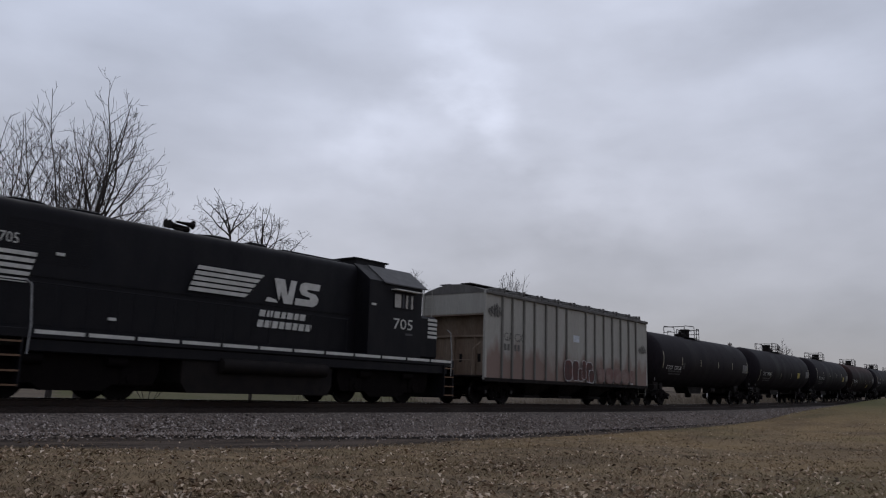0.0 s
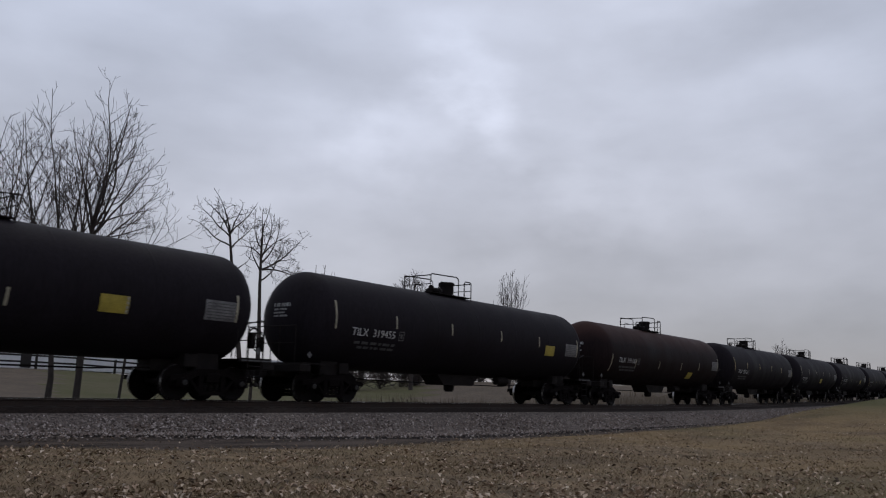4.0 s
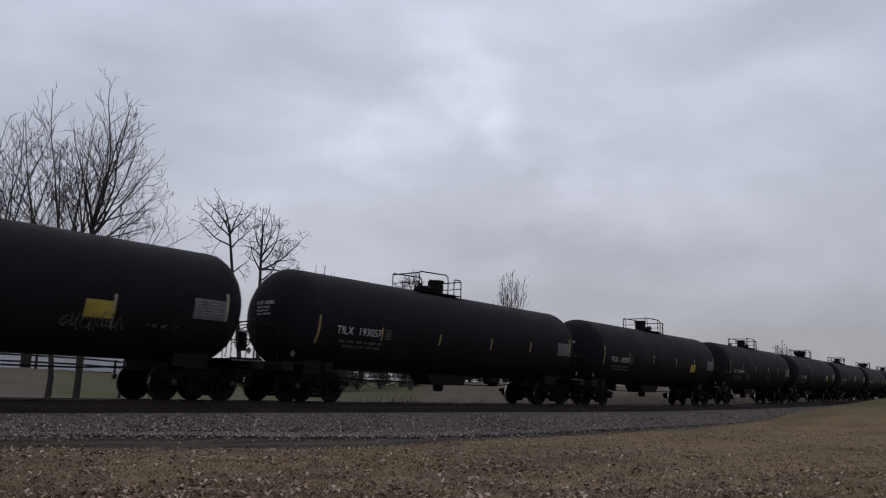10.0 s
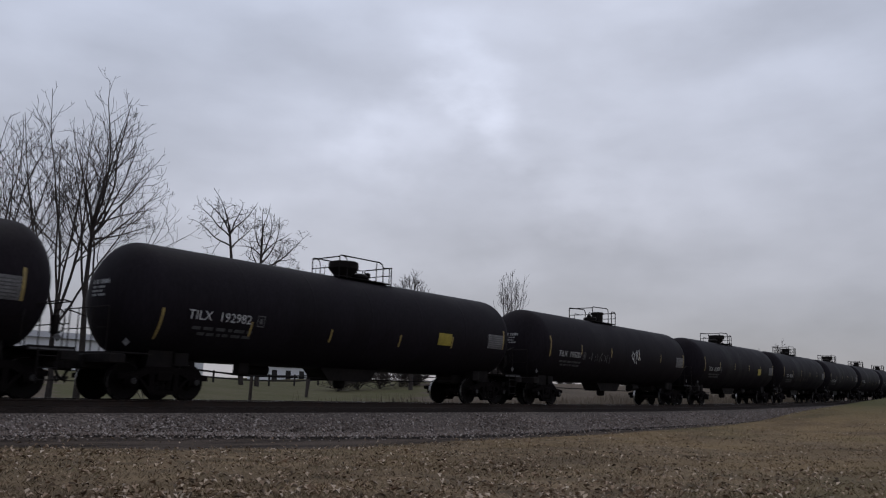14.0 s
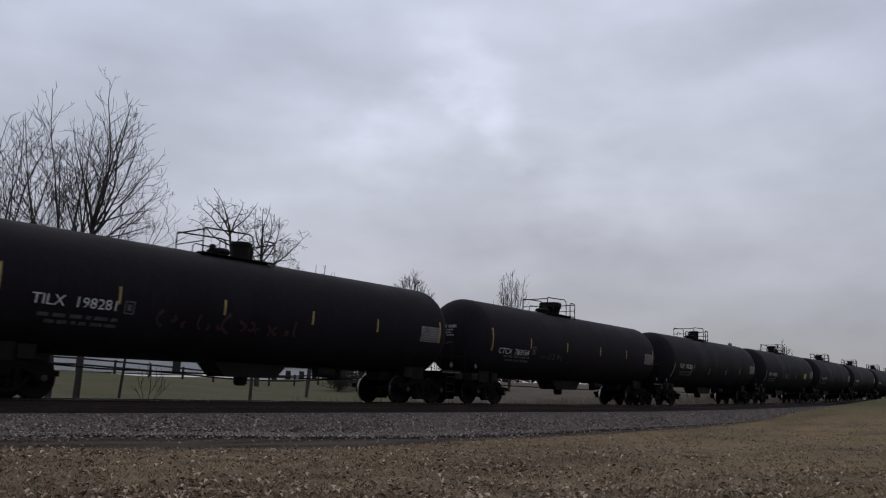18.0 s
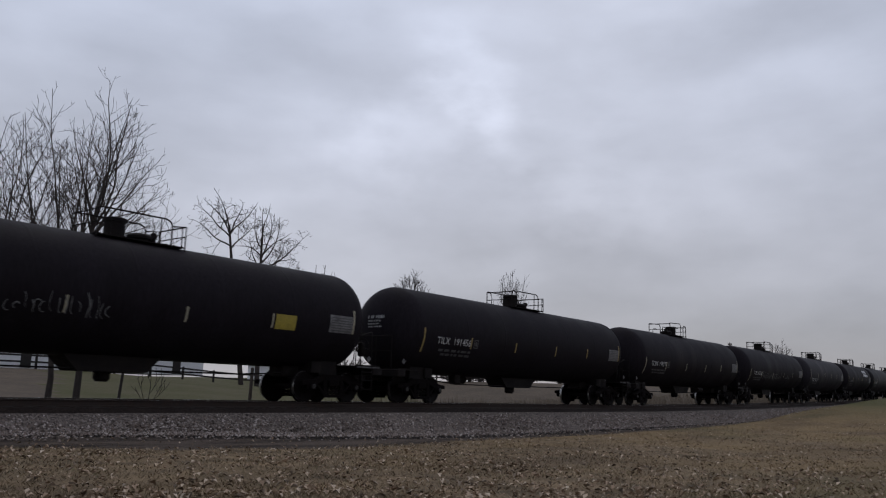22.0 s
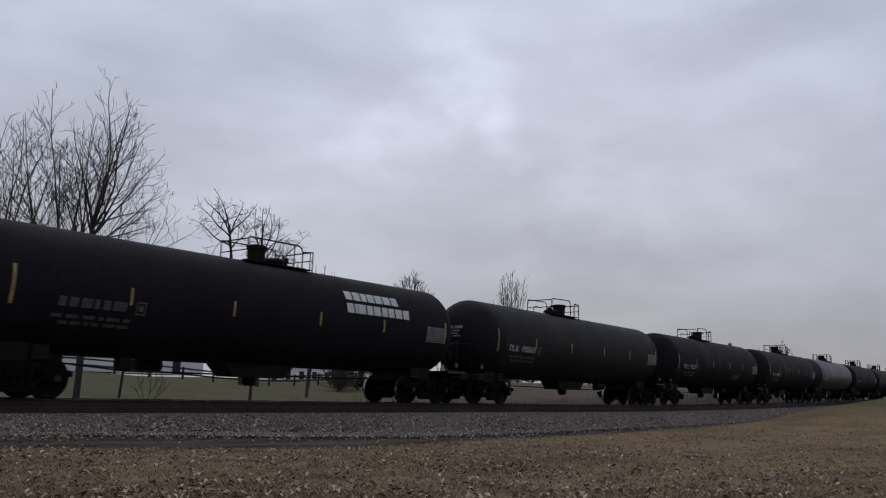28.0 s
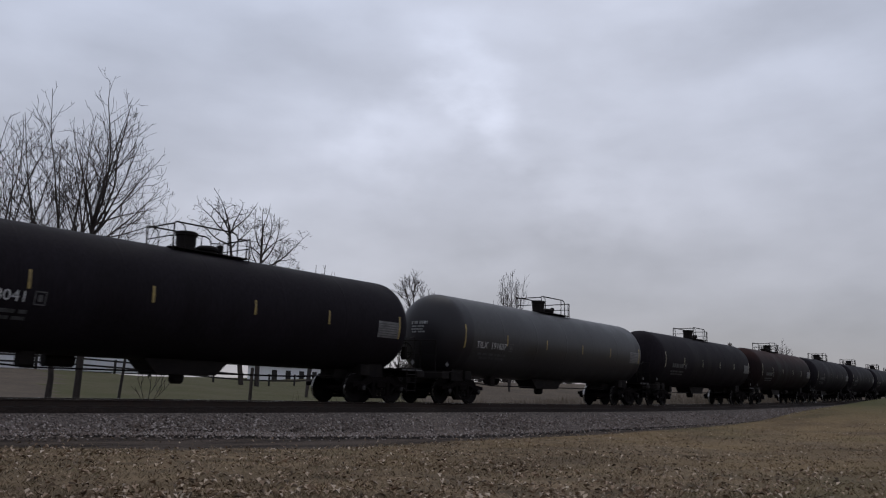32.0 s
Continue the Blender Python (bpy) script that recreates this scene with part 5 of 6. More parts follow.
land()
ballast = ribbon("ballast_bed", [(-2.85, -0.98), (-2.3, -0.69), (-1.70, -0.38), (-1.52, -0.29), (-1.33, -0.176), (-0.6, -0.172), (0.6, -0.172), (1.33, -0.176), (1.6, -0.34), (2.6, -0.75)], BALLAST, "crushed grey stone ballast bed under the rails", "ballast", step=0.5, jitter=0.10, x1=420)
# darker brown stone between the rails and just outside them
ballast.data.materials.append(DARK_BALLAST)
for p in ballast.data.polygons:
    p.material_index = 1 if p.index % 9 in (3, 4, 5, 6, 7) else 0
track = thing("railway_track", "rusty steel rails on dark wooden ties", "railway track", "", "structure")
for y in (-0.7525, 0.7525):
    prof = [(-0.07, -0.17), (0.07, -0.17), (0.07, -0.155), (0.012, -0.135), (0.012, -0.045), (0.036, -0.03), (0.036, -0.006), (0.028, 0.0), (-0.028, 0.0), (-0.036, -0.006), (-0.036, -0.03), (-0.012, -0.045), (-0.012, -0.135), (-0.07, -0.155)]
    s = Shape()
    m = len(prof)
    stops = [-160.0, 0.0] + [19.0 + 4.0 * k for k in range(100)]
    for x in stops:
        s.v += [on_track(x, y + a, b) for a, b in prof]
    s.f = [(i * m + k, i * m + (k + 1) % m, (i + 1) * m + (k + 1) % m, (i + 1) * m + k) for i in range(len(stops) - 1) for k in range(m)]
    me = s.mesh("rail", RAIL_STEEL)
    me.materials.append(RAIL_TOP)
    for i in range(len(stops) - 1):
        me.polygons[i * m + 7].material_index = 1
    part("rail", me, track)
tie = Shape().box(-0.115, 0.115, -1.3, 1.3, -0.33, -0.165, 0.012).mesh("tie", TIE_WOOD)
for k in range(180):
    x = -8 + 0.52 * k
    part("tie", tie, track, Matrix.Translation(on_track(x)) @ pose(0, 0, 0, 0, 0, math.degrees(track_turn(x)) + random.uniform(-1, 1)))
far_ties = Shape()
for k in range(500):
    x, y, z = on_track(-8 + 0.52 * (180 + k))
    far_ties.box(x - 0.115, x + 0.115, y - 1.3, y + 1.3, z - 0.33, z - 0.165)
tagged(part("far_ties", far_ties.mesh("far_ties", TIE_WOOD), track), kind="stuff")


def scatter(name, verts, faces, mat, label, category):
    me = bpy.data.meshes.new(name)
    me.from_pydata(verts, [], faces)
    me.materials.append(mat)
    me.update()
    return tagged(new(name, me), label, category, "", "stuff")


def island_material(name, colours, rough=0.85, patch=None):
    """Each loose piece takes its own tone; patch (colour, share) tints whole stretches of them."""
    m = bpy.data.materials.new(name)
    m.use_nodes = True
    t = m.node_tree
    shader = t.nodes["Principled BSDF"]
    g = t.nodes.new("ShaderNodeNewGeometry")
    ramp = t.nodes.new("ShaderNodeValToRGB")
    els = ramp.color_ramp.elements
    els[0].position, els[0].color = 0.0, (*colours[0], 1)
    els[1].position, els[1].color = 1.0, (*colours[-1], 1)
    for i, c in enumerate(colours[1:-1]):
        e = els.new((i + 1) / (len(colours) - 1))
        e.color = (*c, 1)
    wire(t, g.outputs["Random Per Island"], ramp.inputs["Fac"])
    out = ramp.outputs["Color"]
    if patch:
        out = grass_patches(t, out, patch)
    wire(t, out, shader.inputs["Base Color"])
    shader.inputs["Roughness"].default_value = rough
    shader.inputs["Specular IOR Level"].default_value = 0.12
    return m


def stones():
    rng = np.random.default_rng(5)
    v, f = [], []
    base = [(1, 0, 0), (0, 1, 0), (-1, 0, 0), (0, -1, 0), (0, 0, 1), (0, 0, -1)]
    tri = [(0, 1, 4), (1, 2, 4), (2, 3, 4), (3, 0, 4), (1, 0, 5), (2, 1, 5), (3, 2, 5), (0, 3, 5)]
    count = 62000
    X = 3 + 72 * rng.random(count) ** 1.7
    Q = rng.random(count)
    R = rng.uniform(0.016, 0.046, count)
    for x, q, r in zip(X, Q, R):
        reach = gravel_edge(x) + 0.35 * noise.noise((x * 0.6, 4.0, 0.0))
        y = -1.56 + (reach + 1.56) * q ** 0.9 - (2.2 * rng.random() ** 2 if rng.random() < 0.10 else 0.0)
        low = ground_z(x, y + track_y(x)) - track_z(x)
        z = max(low, float(np.interp(y, [-9.0, -2.75, -2.3, -1.6, -1.3, -1.1], [-2.0, -0.94, -0.69, -0.36, -0.24, -0.2])))
        x, y, z = on_track(x, y, z)
        q = rng.uniform(0.6, 1.25, 6)
        a = rng.uniform(0, 6.28)
        c, s = math.cos(a), math.sin(a)
        n = len(v)
        for (px, py, pz), k in zip(base, q):
            px, py, pz = px * k * r, py * k * r, pz * k * r * 0.8
            v.append((x + px * c - py * s, y + px * s + py * c, z + pz + r * 0.3))
        f.extend((i + n, j + n, k + n) for i, j, k in tri)
    scatter("ballast_stones", v, f, island_material("ballast_stone_tones", [(0.026, 0.020, 0.017), (0.165, 0.134, 0.116), (0.285, 0.245, 0.222), (0.115, 0.080, 0.061), (0.50, 0.44, 0.405), (0.045, 0.035, 0.029), (0.23, 0.18, 0.153), (0.033, 0.025, 0.021)]), "loose crushed grey ballast stones", "ballast")


def litter():
    """Dry grass blades and curled fallen leaves over the near field."""
    rng = np.random.default_rng(11)
    v, f = [], []
    count = 170000
    D = 7.0 + 60 * rng.random(count) ** 2.2
    A = np.radians(rng.uniform(5, 78, count))
    for d, a in zip(D, A):
        x, y = d * math.cos(a), -19.36 + d * math.sin(a)
        if y - track_y(x) > grass_edge(x) + 0.5 * noise.noise((x * 0.35, 2.0, 0.0)) + rng.normal(0, 0.25) and rng.random() > 0.03:
            continue
        if y - track_y(x) > -2.8:
            continue
        if noise.noise((x * 0.45, y * 0.6, 7.0)) + 0.7 * noise.noise((x * 2.2, y * 2.2, 1.0)) < rng.uniform(-0.75, 0.3):
            continue
        z = ground_z(x, y)
        h, w = rng.uniform(0.012, 0.05) * (1 + 0.5 * noise.noise((x * 0.7, y * 0.7, 5.0))), rng.uniform(0.003, 0.009) * (1 + d / 20)
        lean, b = rng.uniform(-0.07, 0.07, 2), rng.uniform(0, 3.14)
        n = len(v)
        v += [(x - w * math.cos(b), y - w * math.sin(b), z - 0.01), (x + w * math.cos(b), y + w * math.sin(b), z - 0.01), (x + lean[0], y + lean[1], z + h)]
        f.append((n, n + 1, n + 2))
    scatter("dry_grass", v, f, island_material("dry_blade_tones", [(0.055, 0.041, 0.027), (0.30, 0.215, 0.138), (0.18, 0.132, 0.082), (0.42, 0.315, 0.215), (0.13, 0.112, 0.060), (0.24, 0.173, 0.108), (0.08, 0.056, 0.038)], 0.9, ((0.235, 0.162, 0.082), 0.5)), "short dry brown grass blades", "grass")
    v, f = [], []
    count = 30000
    D = 7.0 + 50 * rng.random(count) ** 2.3
    A = np.radians(rng.uniform(5, 78, count))
    for d, a in zip(D, A):
        x, y = d * math.cos(a), -19.36 + d * math.sin(a)
        clump = noise.noise((x * 0.4, y * 0.6, 9.0)) * 0.8 + noise.noise((x * 2.2, y * 2.2, 4.0)) * 1.0 - 0.12
        if y - track_y(x) > -3.0 or (y - track_y(x) > grass_edge(x) and rng.random() > 0.12) or clump < rng.uniform(-0.5, 0.25) + 0.3 * smooth(14, 45, x + 0.6 * (y + 12)):
            continue
        z = ground_z(x, y) + rng.uniform(0.01, 0.05)
        r = rng.uniform(0.018, 0.05)
        b, curl = rng.uniform(0, 6.28), rng.uniform(0.2, 0.9)
        c, s = math.cos(b) * r, math.sin(b) * r
        n = len(v)
        tilt = rng.uniform(-0.6, 0.6) * r
        v += [(x - c, y - s, z - tilt), (x + s * 0.6, y - c * 0.6, z + r * curl), (x + c, y + s, z + tilt), (x - s * 0.6, y + c * 0.6, z + r * curl * 0.8)]
        f += [(n, n + 1, n + 2), (n, n + 2, n + 3)]
    scatter("fallen_leaves", v, f, island_material("dead_leaf_tones", [(0.16, 0.105, 0.066), (0.36, 0.262, 0.185), (0.50, 0.395, 0.295), (0.07, 0.048, 0.033), (0.58, 0.475, 0.37), (0.25, 0.17, 0.11), (0.05, 0.036, 0.026)], 0.85), "curled brown fallen leaves in the grass", "leaves")


stones()
litter()


# ---- bare trees ----
BARK = material("dark_winter_bark", (0.060, 0.048, 0.042), 0.9, 0.0, 0.35, 3.0, 40.0, 0.5, (0.035, 0.029, 0.027))


def bare_tree(x, y, stems, seed, label, angle=28, rise=0.05, wiggle=0.10, spacing=0.085, first=0.35, keep=0.78, r0=0.10, thin=0.009, depth=4, tip=0.35, fork=0.0, size=None, tilt=0.0, up=0.0):
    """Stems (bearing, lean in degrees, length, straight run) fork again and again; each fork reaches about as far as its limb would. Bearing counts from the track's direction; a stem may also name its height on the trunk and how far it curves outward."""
    rng = random.Random(seed)
    tree = thing("tree", label, "tree", "bare trees beyond the track")
    base = Vector((x, y, ground_z(min(x, 200), min(y, 120)) - 0.1))
    fork = fork + up
    crown = Shape()
    tall = max(s[2] for s in stems) if size is None else size

    def limb(shape, p, d, length, r, level, begin, curve=None):
        n = max(3, min(14, int(length / (0.05 * tall)) + 2))
        pts, q = [p], d.normalized()
        for i in range(n):
            q = (q + Vector((rng.uniform(-1, 1), rng.uniform(-1, 1), rng.uniform(-1, 1))) * wiggle * (0.5 if level == 0 else 0.9 + 0.3 * level) + Vector((0, 0, rise * 1.5 * level))).normalized()
            if curve:
                q = (q + curve / n).normalized()
            pts.append(pts[-1] + q * length / n)
        end = max(thin * 0.7, r * 0.16)
        shape.tube(pts, r, (8, 5, 4, 3, 3)[level], end)
        if level >= depth:
            return
        step = spacing * tall * (1.0, 0.72, 0.55, 0.5)[level]
        at = begin * length + rng.uniform(0, step)
        turn = rng.uniform(0, 6.28)
        while at < length * 0.97:
            share = at / length
            i = min(int(share * n), n - 1)
            here = pts[i].lerp(pts[i + 1], share * n - i)
            axis = (pts[i + 1] - pts[i]).normalized()
            turn += rng.uniform(1.9, 3.1)
            side = Matrix.Rotation(turn, 3, axis) @ axis.orthogonal().normalized()
            a = radians(rng.uniform(angle * 0.7, angle * 1.5))
            reach = ((length - at) * keep + tip) * rng.uniform(0.55, 1.0)
            rad = (r + (end - r) * share) * rng.uniform(0.5, 0.75)
            limb(crown, here, axis * math.cos(a) + side * math.sin(a), reach, max(thin, rad), level + 1, 0.18)
            at += step * rng.uniform(0.6, 1.5)

    trunk_at = lambda h: base + Vector((h * math.tan(radians(tilt)), 0, h))
    if fork:
        bole = Shape()
        bole.tube([trunk_at(0), trunk_at(fork * 0.35) + Vector((0.06, 0, 0)), trunk_at(fork * 0.7) - Vector((0.05, 0, 0)), trunk_at(fork * 1.03)], r0 * 2.2, 9, r0 * 0.9)
        part("trunk", bole.mesh("trunk", BARK, 60), tree)
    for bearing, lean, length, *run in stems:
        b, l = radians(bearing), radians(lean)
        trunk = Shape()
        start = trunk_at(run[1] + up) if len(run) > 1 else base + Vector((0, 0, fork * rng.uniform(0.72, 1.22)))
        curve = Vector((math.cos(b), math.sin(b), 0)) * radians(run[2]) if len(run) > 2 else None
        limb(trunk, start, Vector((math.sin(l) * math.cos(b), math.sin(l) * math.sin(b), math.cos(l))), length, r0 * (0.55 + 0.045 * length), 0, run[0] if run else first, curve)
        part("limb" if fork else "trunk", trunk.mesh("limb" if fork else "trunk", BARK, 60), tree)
    tagged(part("crown", crown.mesh("crown", BARK), tree), "bare dark twigs", kind="stuff")
    return tree


UPRIGHT = "bare winter tree with several thin upright stems"
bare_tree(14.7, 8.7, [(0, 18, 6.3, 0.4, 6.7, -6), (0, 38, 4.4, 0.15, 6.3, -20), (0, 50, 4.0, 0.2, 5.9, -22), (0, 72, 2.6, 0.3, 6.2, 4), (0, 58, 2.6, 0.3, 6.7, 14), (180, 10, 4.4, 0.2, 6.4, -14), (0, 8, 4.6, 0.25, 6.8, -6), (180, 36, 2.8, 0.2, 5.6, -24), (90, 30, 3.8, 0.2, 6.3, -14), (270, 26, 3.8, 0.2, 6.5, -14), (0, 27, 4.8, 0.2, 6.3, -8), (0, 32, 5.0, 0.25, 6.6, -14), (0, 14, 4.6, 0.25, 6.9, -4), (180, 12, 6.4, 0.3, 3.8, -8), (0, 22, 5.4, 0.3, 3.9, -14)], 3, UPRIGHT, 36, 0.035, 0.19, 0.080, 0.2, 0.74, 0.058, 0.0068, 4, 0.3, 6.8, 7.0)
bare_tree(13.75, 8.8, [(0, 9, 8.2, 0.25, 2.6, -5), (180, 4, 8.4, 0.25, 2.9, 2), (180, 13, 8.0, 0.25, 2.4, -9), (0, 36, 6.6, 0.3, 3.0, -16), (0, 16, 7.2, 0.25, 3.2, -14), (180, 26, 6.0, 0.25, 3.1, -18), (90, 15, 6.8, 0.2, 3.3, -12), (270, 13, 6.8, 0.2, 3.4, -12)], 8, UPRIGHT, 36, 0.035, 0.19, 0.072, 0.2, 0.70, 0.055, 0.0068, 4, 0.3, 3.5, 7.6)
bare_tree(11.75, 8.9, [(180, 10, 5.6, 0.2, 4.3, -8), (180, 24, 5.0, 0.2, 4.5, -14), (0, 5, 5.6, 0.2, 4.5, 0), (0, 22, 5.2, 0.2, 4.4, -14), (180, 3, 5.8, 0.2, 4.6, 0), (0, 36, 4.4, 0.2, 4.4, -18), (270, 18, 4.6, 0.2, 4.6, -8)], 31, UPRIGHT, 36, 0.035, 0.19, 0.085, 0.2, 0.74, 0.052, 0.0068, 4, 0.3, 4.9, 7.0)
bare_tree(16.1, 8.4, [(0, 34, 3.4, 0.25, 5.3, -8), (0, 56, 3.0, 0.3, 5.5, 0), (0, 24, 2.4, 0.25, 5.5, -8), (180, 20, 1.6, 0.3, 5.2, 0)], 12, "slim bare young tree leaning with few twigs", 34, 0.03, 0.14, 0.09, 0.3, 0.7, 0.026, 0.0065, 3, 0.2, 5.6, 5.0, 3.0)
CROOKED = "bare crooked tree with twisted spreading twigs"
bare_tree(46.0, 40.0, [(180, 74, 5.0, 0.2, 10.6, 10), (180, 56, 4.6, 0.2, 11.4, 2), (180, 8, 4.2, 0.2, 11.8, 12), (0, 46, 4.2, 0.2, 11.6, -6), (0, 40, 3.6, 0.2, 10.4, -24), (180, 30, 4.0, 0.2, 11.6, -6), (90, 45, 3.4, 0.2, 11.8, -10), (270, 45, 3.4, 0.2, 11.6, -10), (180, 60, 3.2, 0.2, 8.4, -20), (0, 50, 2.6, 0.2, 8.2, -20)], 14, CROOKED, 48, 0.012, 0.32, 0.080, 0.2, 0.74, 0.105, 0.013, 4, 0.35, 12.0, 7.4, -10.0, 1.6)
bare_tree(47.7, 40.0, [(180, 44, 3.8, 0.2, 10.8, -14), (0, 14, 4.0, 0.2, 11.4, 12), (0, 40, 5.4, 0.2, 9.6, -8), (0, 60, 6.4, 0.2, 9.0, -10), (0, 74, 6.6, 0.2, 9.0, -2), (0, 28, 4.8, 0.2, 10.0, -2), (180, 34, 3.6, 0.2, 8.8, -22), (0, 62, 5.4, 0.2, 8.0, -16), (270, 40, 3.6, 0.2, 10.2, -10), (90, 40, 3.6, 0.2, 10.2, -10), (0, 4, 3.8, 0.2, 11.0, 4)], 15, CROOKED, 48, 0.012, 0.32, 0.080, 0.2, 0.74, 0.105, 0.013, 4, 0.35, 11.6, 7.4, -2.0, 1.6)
bare_tree(37.4, 22.0, [(0, 3, 9.2, 0.75), (0, 9, 9.2, 0.8)], 17, UPRIGHT, 28, 0.02, 0.09, 0.12, thin=0.012)
bare_tree(57.2, 30.0, [(0, 3, 3.4, 0.3), (180, 24, 3.4, 0.3), (0, 28, 3.4, 0.3), (180, 45, 3.0, 0.3), (0, 46, 3.0, 0.3)], 19, CROOKED, 30, 0.02, 0.10, 0.1, 0.3, 0.8, 0.09, 0.013, 4, 0.3, 7.0)
bare_tree(61.3, 22.0, [(0, 5, 10.9), (180, 7, 10.5), (0, 10, 11.0), (180, 3, 10.4), (0, 1, 10.9), (180, 12, 10.2), (0, 7, 10.2), (180, 9, 9.8), (0, 3, 10.0)], 23, UPRIGHT, 22, 0.03, 0.06, 0.07, 0.55, 0.7, 0.055, 0.0095, 3)
bare_tree(134.0, 20.0, [(0, 2, 8.6), (180, 9, 7.4), (0, 12, 7.6), (180, 20, 6.0), (0, 24, 6.0)], 29, UPRIGHT, 30, 0.03, 0.1, 0.07, 0.35, 0.8, 0.10, 0.022, 3)
bare_tree(128.5, 21.5, [(0, 4, 7.0), (180, 12, 6.2), (0, 15, 6.4)], 30, UPRIGHT, 30, 0.03, 0.1, 0.08, 0.35, 0.8, 0.08, 0.018, 3)


POST_WOOD = material("weathered_grey_post_wood", (0.105, 0.085, 0.07), 0.9, 0.0, 0.35, 4.0, 40.0, 0.5, (0.06, 0.05, 0.042), 0.5, (1, 1, 0.2))
FENCE_WOOD = material("dark_board_fence_wood", (0.030, 0.026, 0.024), 0.85, 0.0, 0.3, 4.0, 40.0, 0.3)
SIDING = material("white_metal_siding", (0.74, 0.74, 0.75), 0.6, 0.0, 0.1, 2.0, 30.0, 0.1)
ROOFING = material("grey_roofing", (0.22, 0.22, 0.23), 0.8, 0.0, 0.2, 2.0, 30.0, 0.2)


def post(x, y, w, h, label):
    p = Shape().lathe([(0.0, w / 2), (h * 0.5, w / 2 * 0.97), (h - 0.03, w / 2 * 0.95), (h, w / 2 * 0.8)], "Z", (0, 0, 0), 12).mesh("fence_post", POST_WOOD, 40)
    ob = tagged(new("fence_post", p), label, "post", "old posts by the lawn")
    ob.matrix_world = pose(x, y, ground_z(x, y) - 0.05, 1.0, 0.8, 0)


post(19.3, 5.0, 0.13, 1.75, "weathered wooden post standing on the lawn")


def board_fence():
    fence = thing("board_fence", "dark wooden rail fence along the far side of the lawn", "fence")
    y = 43.5
    z = lambda x: ground_z(x, y)
    xs = [20 + 3.2 * k for k in range(22)]
    pm = Shape().box(-0.07, 0.07, -0.07, 0.07, -0.1, 1.12, 0.01).mesh("post", FENCE_WOOD)
    for x in xs:
        part("post", pm, fence, pose(x, y, z(x)))
    for a, b in zip(xs, xs[1:]):
        for h in (0.42, 0.9):
            s = Shape().add([(a, y - 0.09, z(a) + h), (b, y - 0.09, z(b) + h), (b, y - 0.09, z(b) + h + 0.14), (a, y - 0.09, z(a) + h + 0.14), (a, y - 0.06, z(a) + h), (b, y - 0.06, z(b) + h), (b, y - 0.06, z(b) + h + 0.14), (a, y - 0.06, z(a) + h + 0.14)], [(0, 1, 2, 3), (7, 6, 5, 4), (0, 4, 5, 1), (3, 2, 6, 7), (0, 3, 7, 4), (1, 5, 6, 2)])
            part("board", s.mesh("board", FENCE_WOOD), fence)


board_fence()


def low_shed(x, y, length, depth, height, label):
    """A low white metal building with a ridged roof and dark openings."""
    shed = thing("shed", label, "shed", "white buildings behind the lawn")
    z = ground_z(x, y) - 0.1
    shed.matrix_world = pose(x, y, z)
    part("wall", Shape().box(0, length, 0, depth, 0, height, 0.02).mesh("wall", SIDING), shed)
    part("roof", Shape().add([(-0.3, -0.3, height), (length + 0.3, -0.3, height), (length + 0.3, depth / 2, height + 0.7), (-0.3, depth / 2, height + 0.7), (-0.3, depth + 0.3, height), (length + 0.3, depth + 0.3, height)], [(0, 1, 2, 3), (3, 2, 5, 4), (0, 3, 4), (1, 5, 2), (0, 4, 5, 1)]).mesh("roof", ROOFING), shed)
    for k in range(int(length // 2.2)) if length < 15 else (3, 9):
        part("door", Shape().box(0.5 + 2.2 * k, 1.3 + 2.2 * k, -0.03, 0, 0.1, height * 0.72).mesh("door", FENCE_WOOD), shed, None, "dark opening")
    return shed


low_shed(65.5, 60.0, 12.0, 4.0, 1.9, "low white metal shed behind the fence")
low_shed(22.0, 45.0, 23.5, 7.0, 2.5, "long low white metal building with a grey roof")
bare_tree(17.2, 8.2, [(0, 3, 1.7), (180, 14, 1.4), (0, 20, 1.3)], 41, "thin bare sapling on the lawn", 30, 0.03, 0.1, 0.2, 0.3, r0=0.03, depth=2)


def wild_grass():
    """Tall dry stalks along the far side of the track."""
    rng = np.random.default_rng(21)
    v, f = [], []
    for k in range(16000):
        x = rng.uniform(30, 130)
        y = track_y(x) + 5.0 + 10.0 * rng.random() ** 1.5
        z = ground_z(x, y)
        grow = noise.noise((x * 0.25, y * 0.4, 2.0)) + 0.6 * noise.noise((x * 0.9, y, 6.0))
        h, w, b = rng.uniform(0.25, 0.75) * (1.0 + 0.7 * grow), rng.uniform(0.008, 0.022), rng.uniform(0, 3.14)
        lean = rng.uniform(-0.25, 0.25, 2)
        n = len(v)
        v += [(x - w * math.cos(b), y - w * math.sin(b), z - 0.02), (x + w * math.cos(b), y + w * math.sin(b), z - 0.02), (x + lean[0], y + lean[1], z + h)]
        f.append((n, n + 1, n + 2))
    scatter("wild_grass", v, f, island_material("wild_stalk_tones", [(0.10, 0.08, 0.058), (0.17, 0.14, 0.10), (0.13, 0.10, 0.075), (0.20, 0.165, 0.125)], 0.9), "tall pale dry grass beyond the track", "grass")


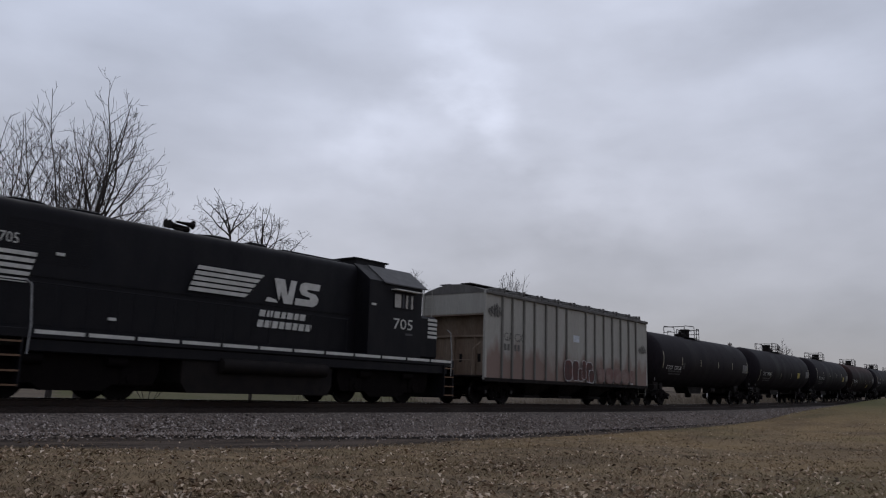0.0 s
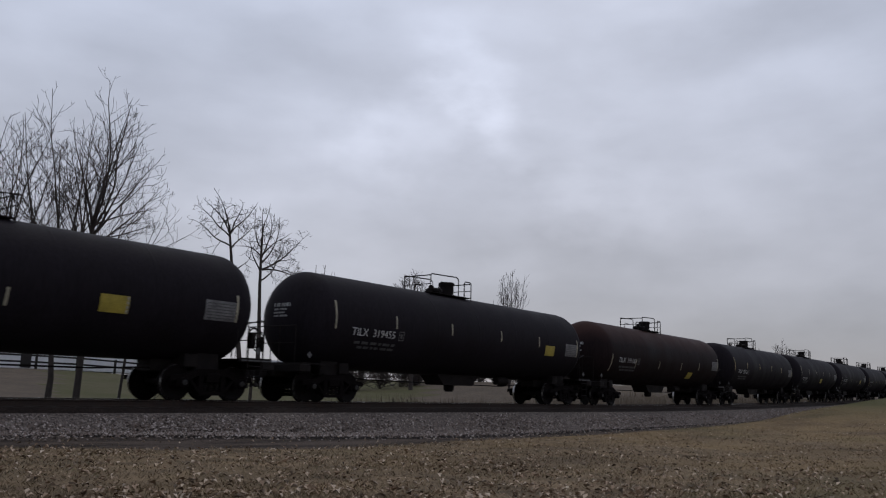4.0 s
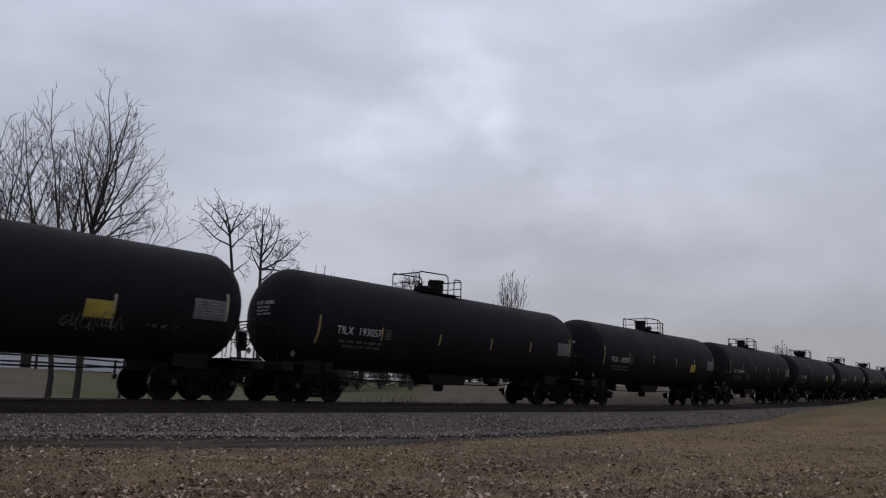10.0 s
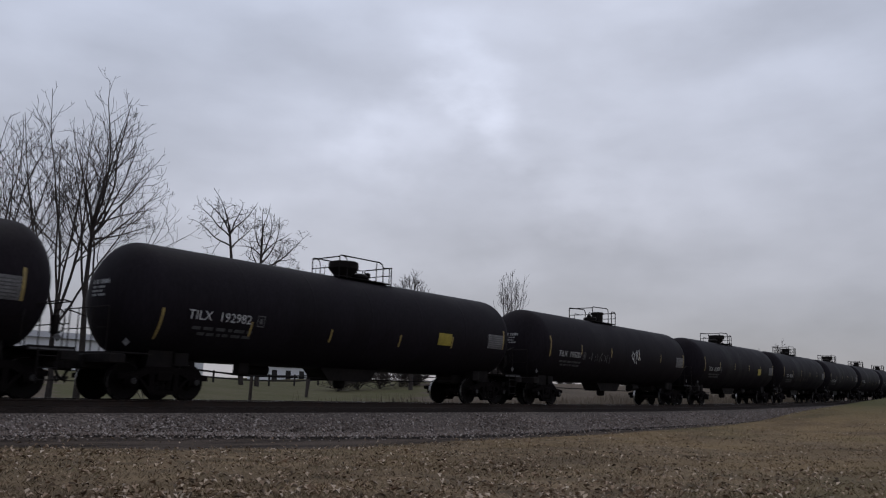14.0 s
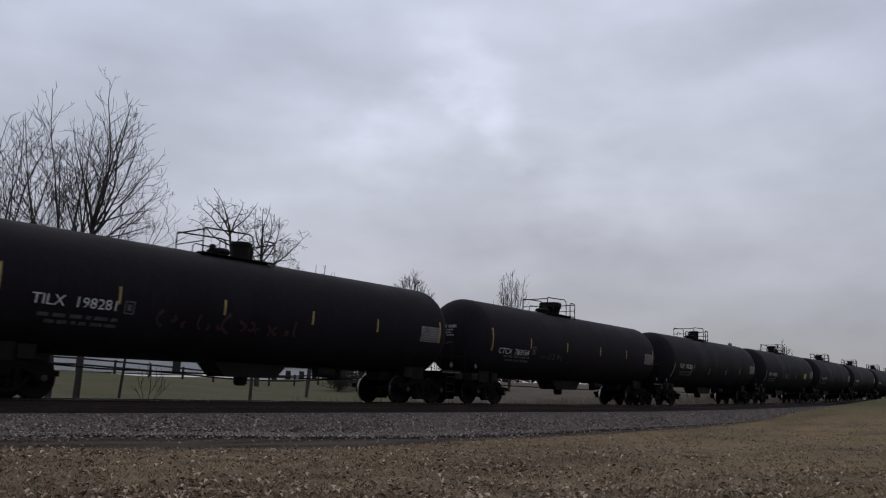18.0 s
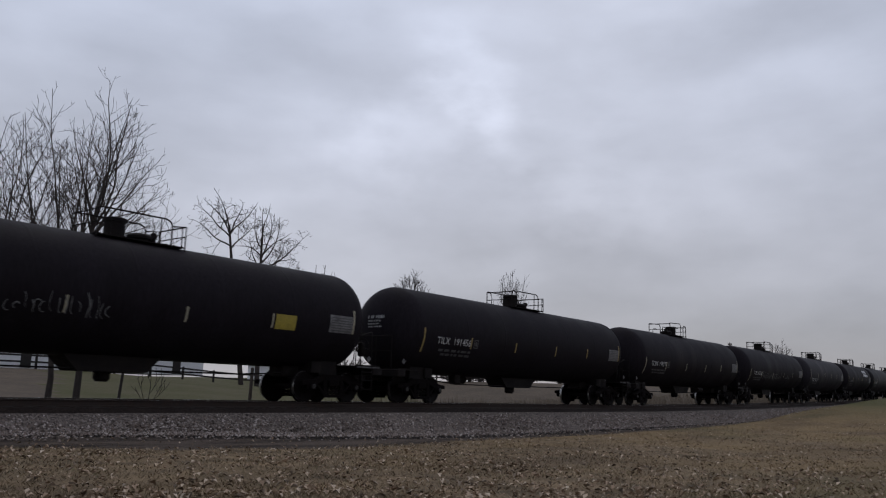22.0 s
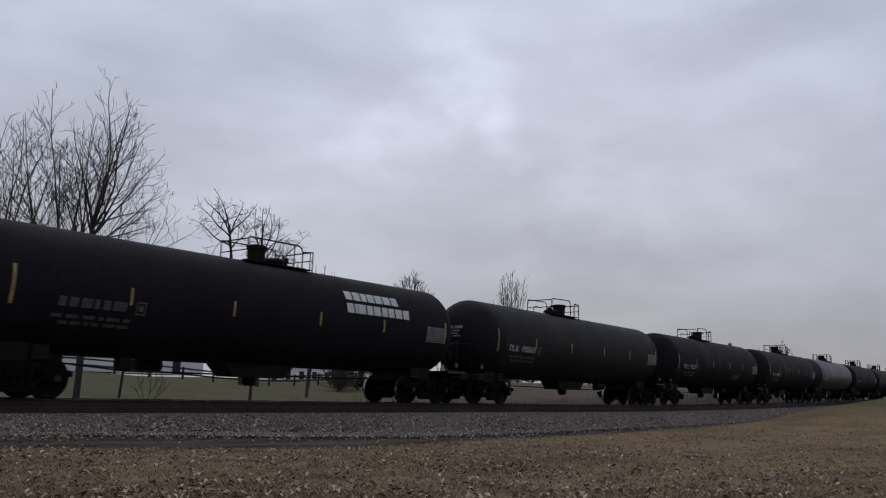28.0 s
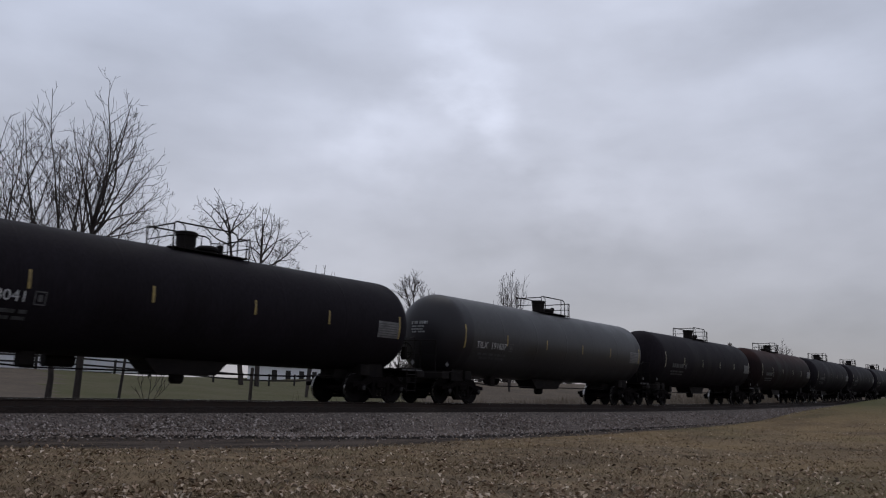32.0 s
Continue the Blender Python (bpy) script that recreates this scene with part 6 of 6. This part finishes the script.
wild_grass()
for k in range(22):
    q = random.Random(70 + k)
    bare_tree(50.0 + 2.4 * k + q.uniform(-0.6, 0.6), 33.0 + 0.1 * k + q.uniform(-1.5, 2.0), [(q.uniform(0, 360), q.uniform(4, 58), q.uniform(1.8, 3.2) * (1.0 - 0.012 * k), 0.08) for n in range(14)], 70 + k, "dense dark leafless shrub at the edge of the field", 42, 0.03, 0.2, 0.11, 0.08, 0.8, 0.035, 0.026, 2, 0.25)
bare_tree(31.0, 8.0, [(0, 25, 0.6), (0, 50, 0.8), (180, 30, 0.6), (180, 55, 0.9), (90, 30, 0.6), (180, 70, 1.4), (0, 70, 1.5), (0, 78, 1.8), (180, 60, 1.2), (0, 60, 1.2)], 51, "low dark twiggy shrub beside the track", 45, 0.05, 0.2, 0.16, 0.1, 0.8, 0.02, 0.01, 2, 0.15)


def utility_pole(x, y, height):
    pole = thing("utility_pole", "distant dark wooden utility pole with a crossarm", "pole")
    z = ground_z(min(x, 200), y)
    pole.matrix_world = pose(x, y, z)
    part("shaft", Shape().lathe([(-0.1, 0.16), (height, 0.11)], "Z", (0, 0, 0), 10).mesh("shaft", POST_WOOD, 40), pole)
    part("crossarm", Shape().box(-0.9, 0.9, -0.06, 0.06, height - 0.45, height - 0.3).mesh("crossarm", POST_WOOD), pole)
    for q in (-0.75, 0.0, 0.75):
        part("insulator", Shape().lathe([(height - 0.3, 0.05), (height - 0.12, 0.07), (height - 0.08, 0.03)], "Z", (q, 0, 0), 8).mesh("insulator", FENCE_WOOD), pole)


utility_pole(140.0, 30.0, 7.6)


# ---- movement ----
def motions():
    times = [0.5 * k for k in range(65)]
    for car, start in TRAIN:
        walk(car, [(t, car_pose(start - gone(t))) for t in times])
    made = {}
    ticks = [k / FPS for k in range(int(32 * FPS) + 1)]
    for wheel, dx, radius in WHEELS:
        key = (dx, radius)
        if key not in made:
            walk(wheel, [(t, Matrix.Translation((dx, 0, radius)) @ Matrix.Rotation(-gone(t) / radius, 4, "Y")) for t in ticks])
            made[key] = wheel
        else:
            wheel.rotation_mode = "QUATERNION"
            keys = wheel.animation_data_create()
            keys.action = made[key].animation_data.action
            keys.action_slot = made[key].animation_data.action_slot


motions()
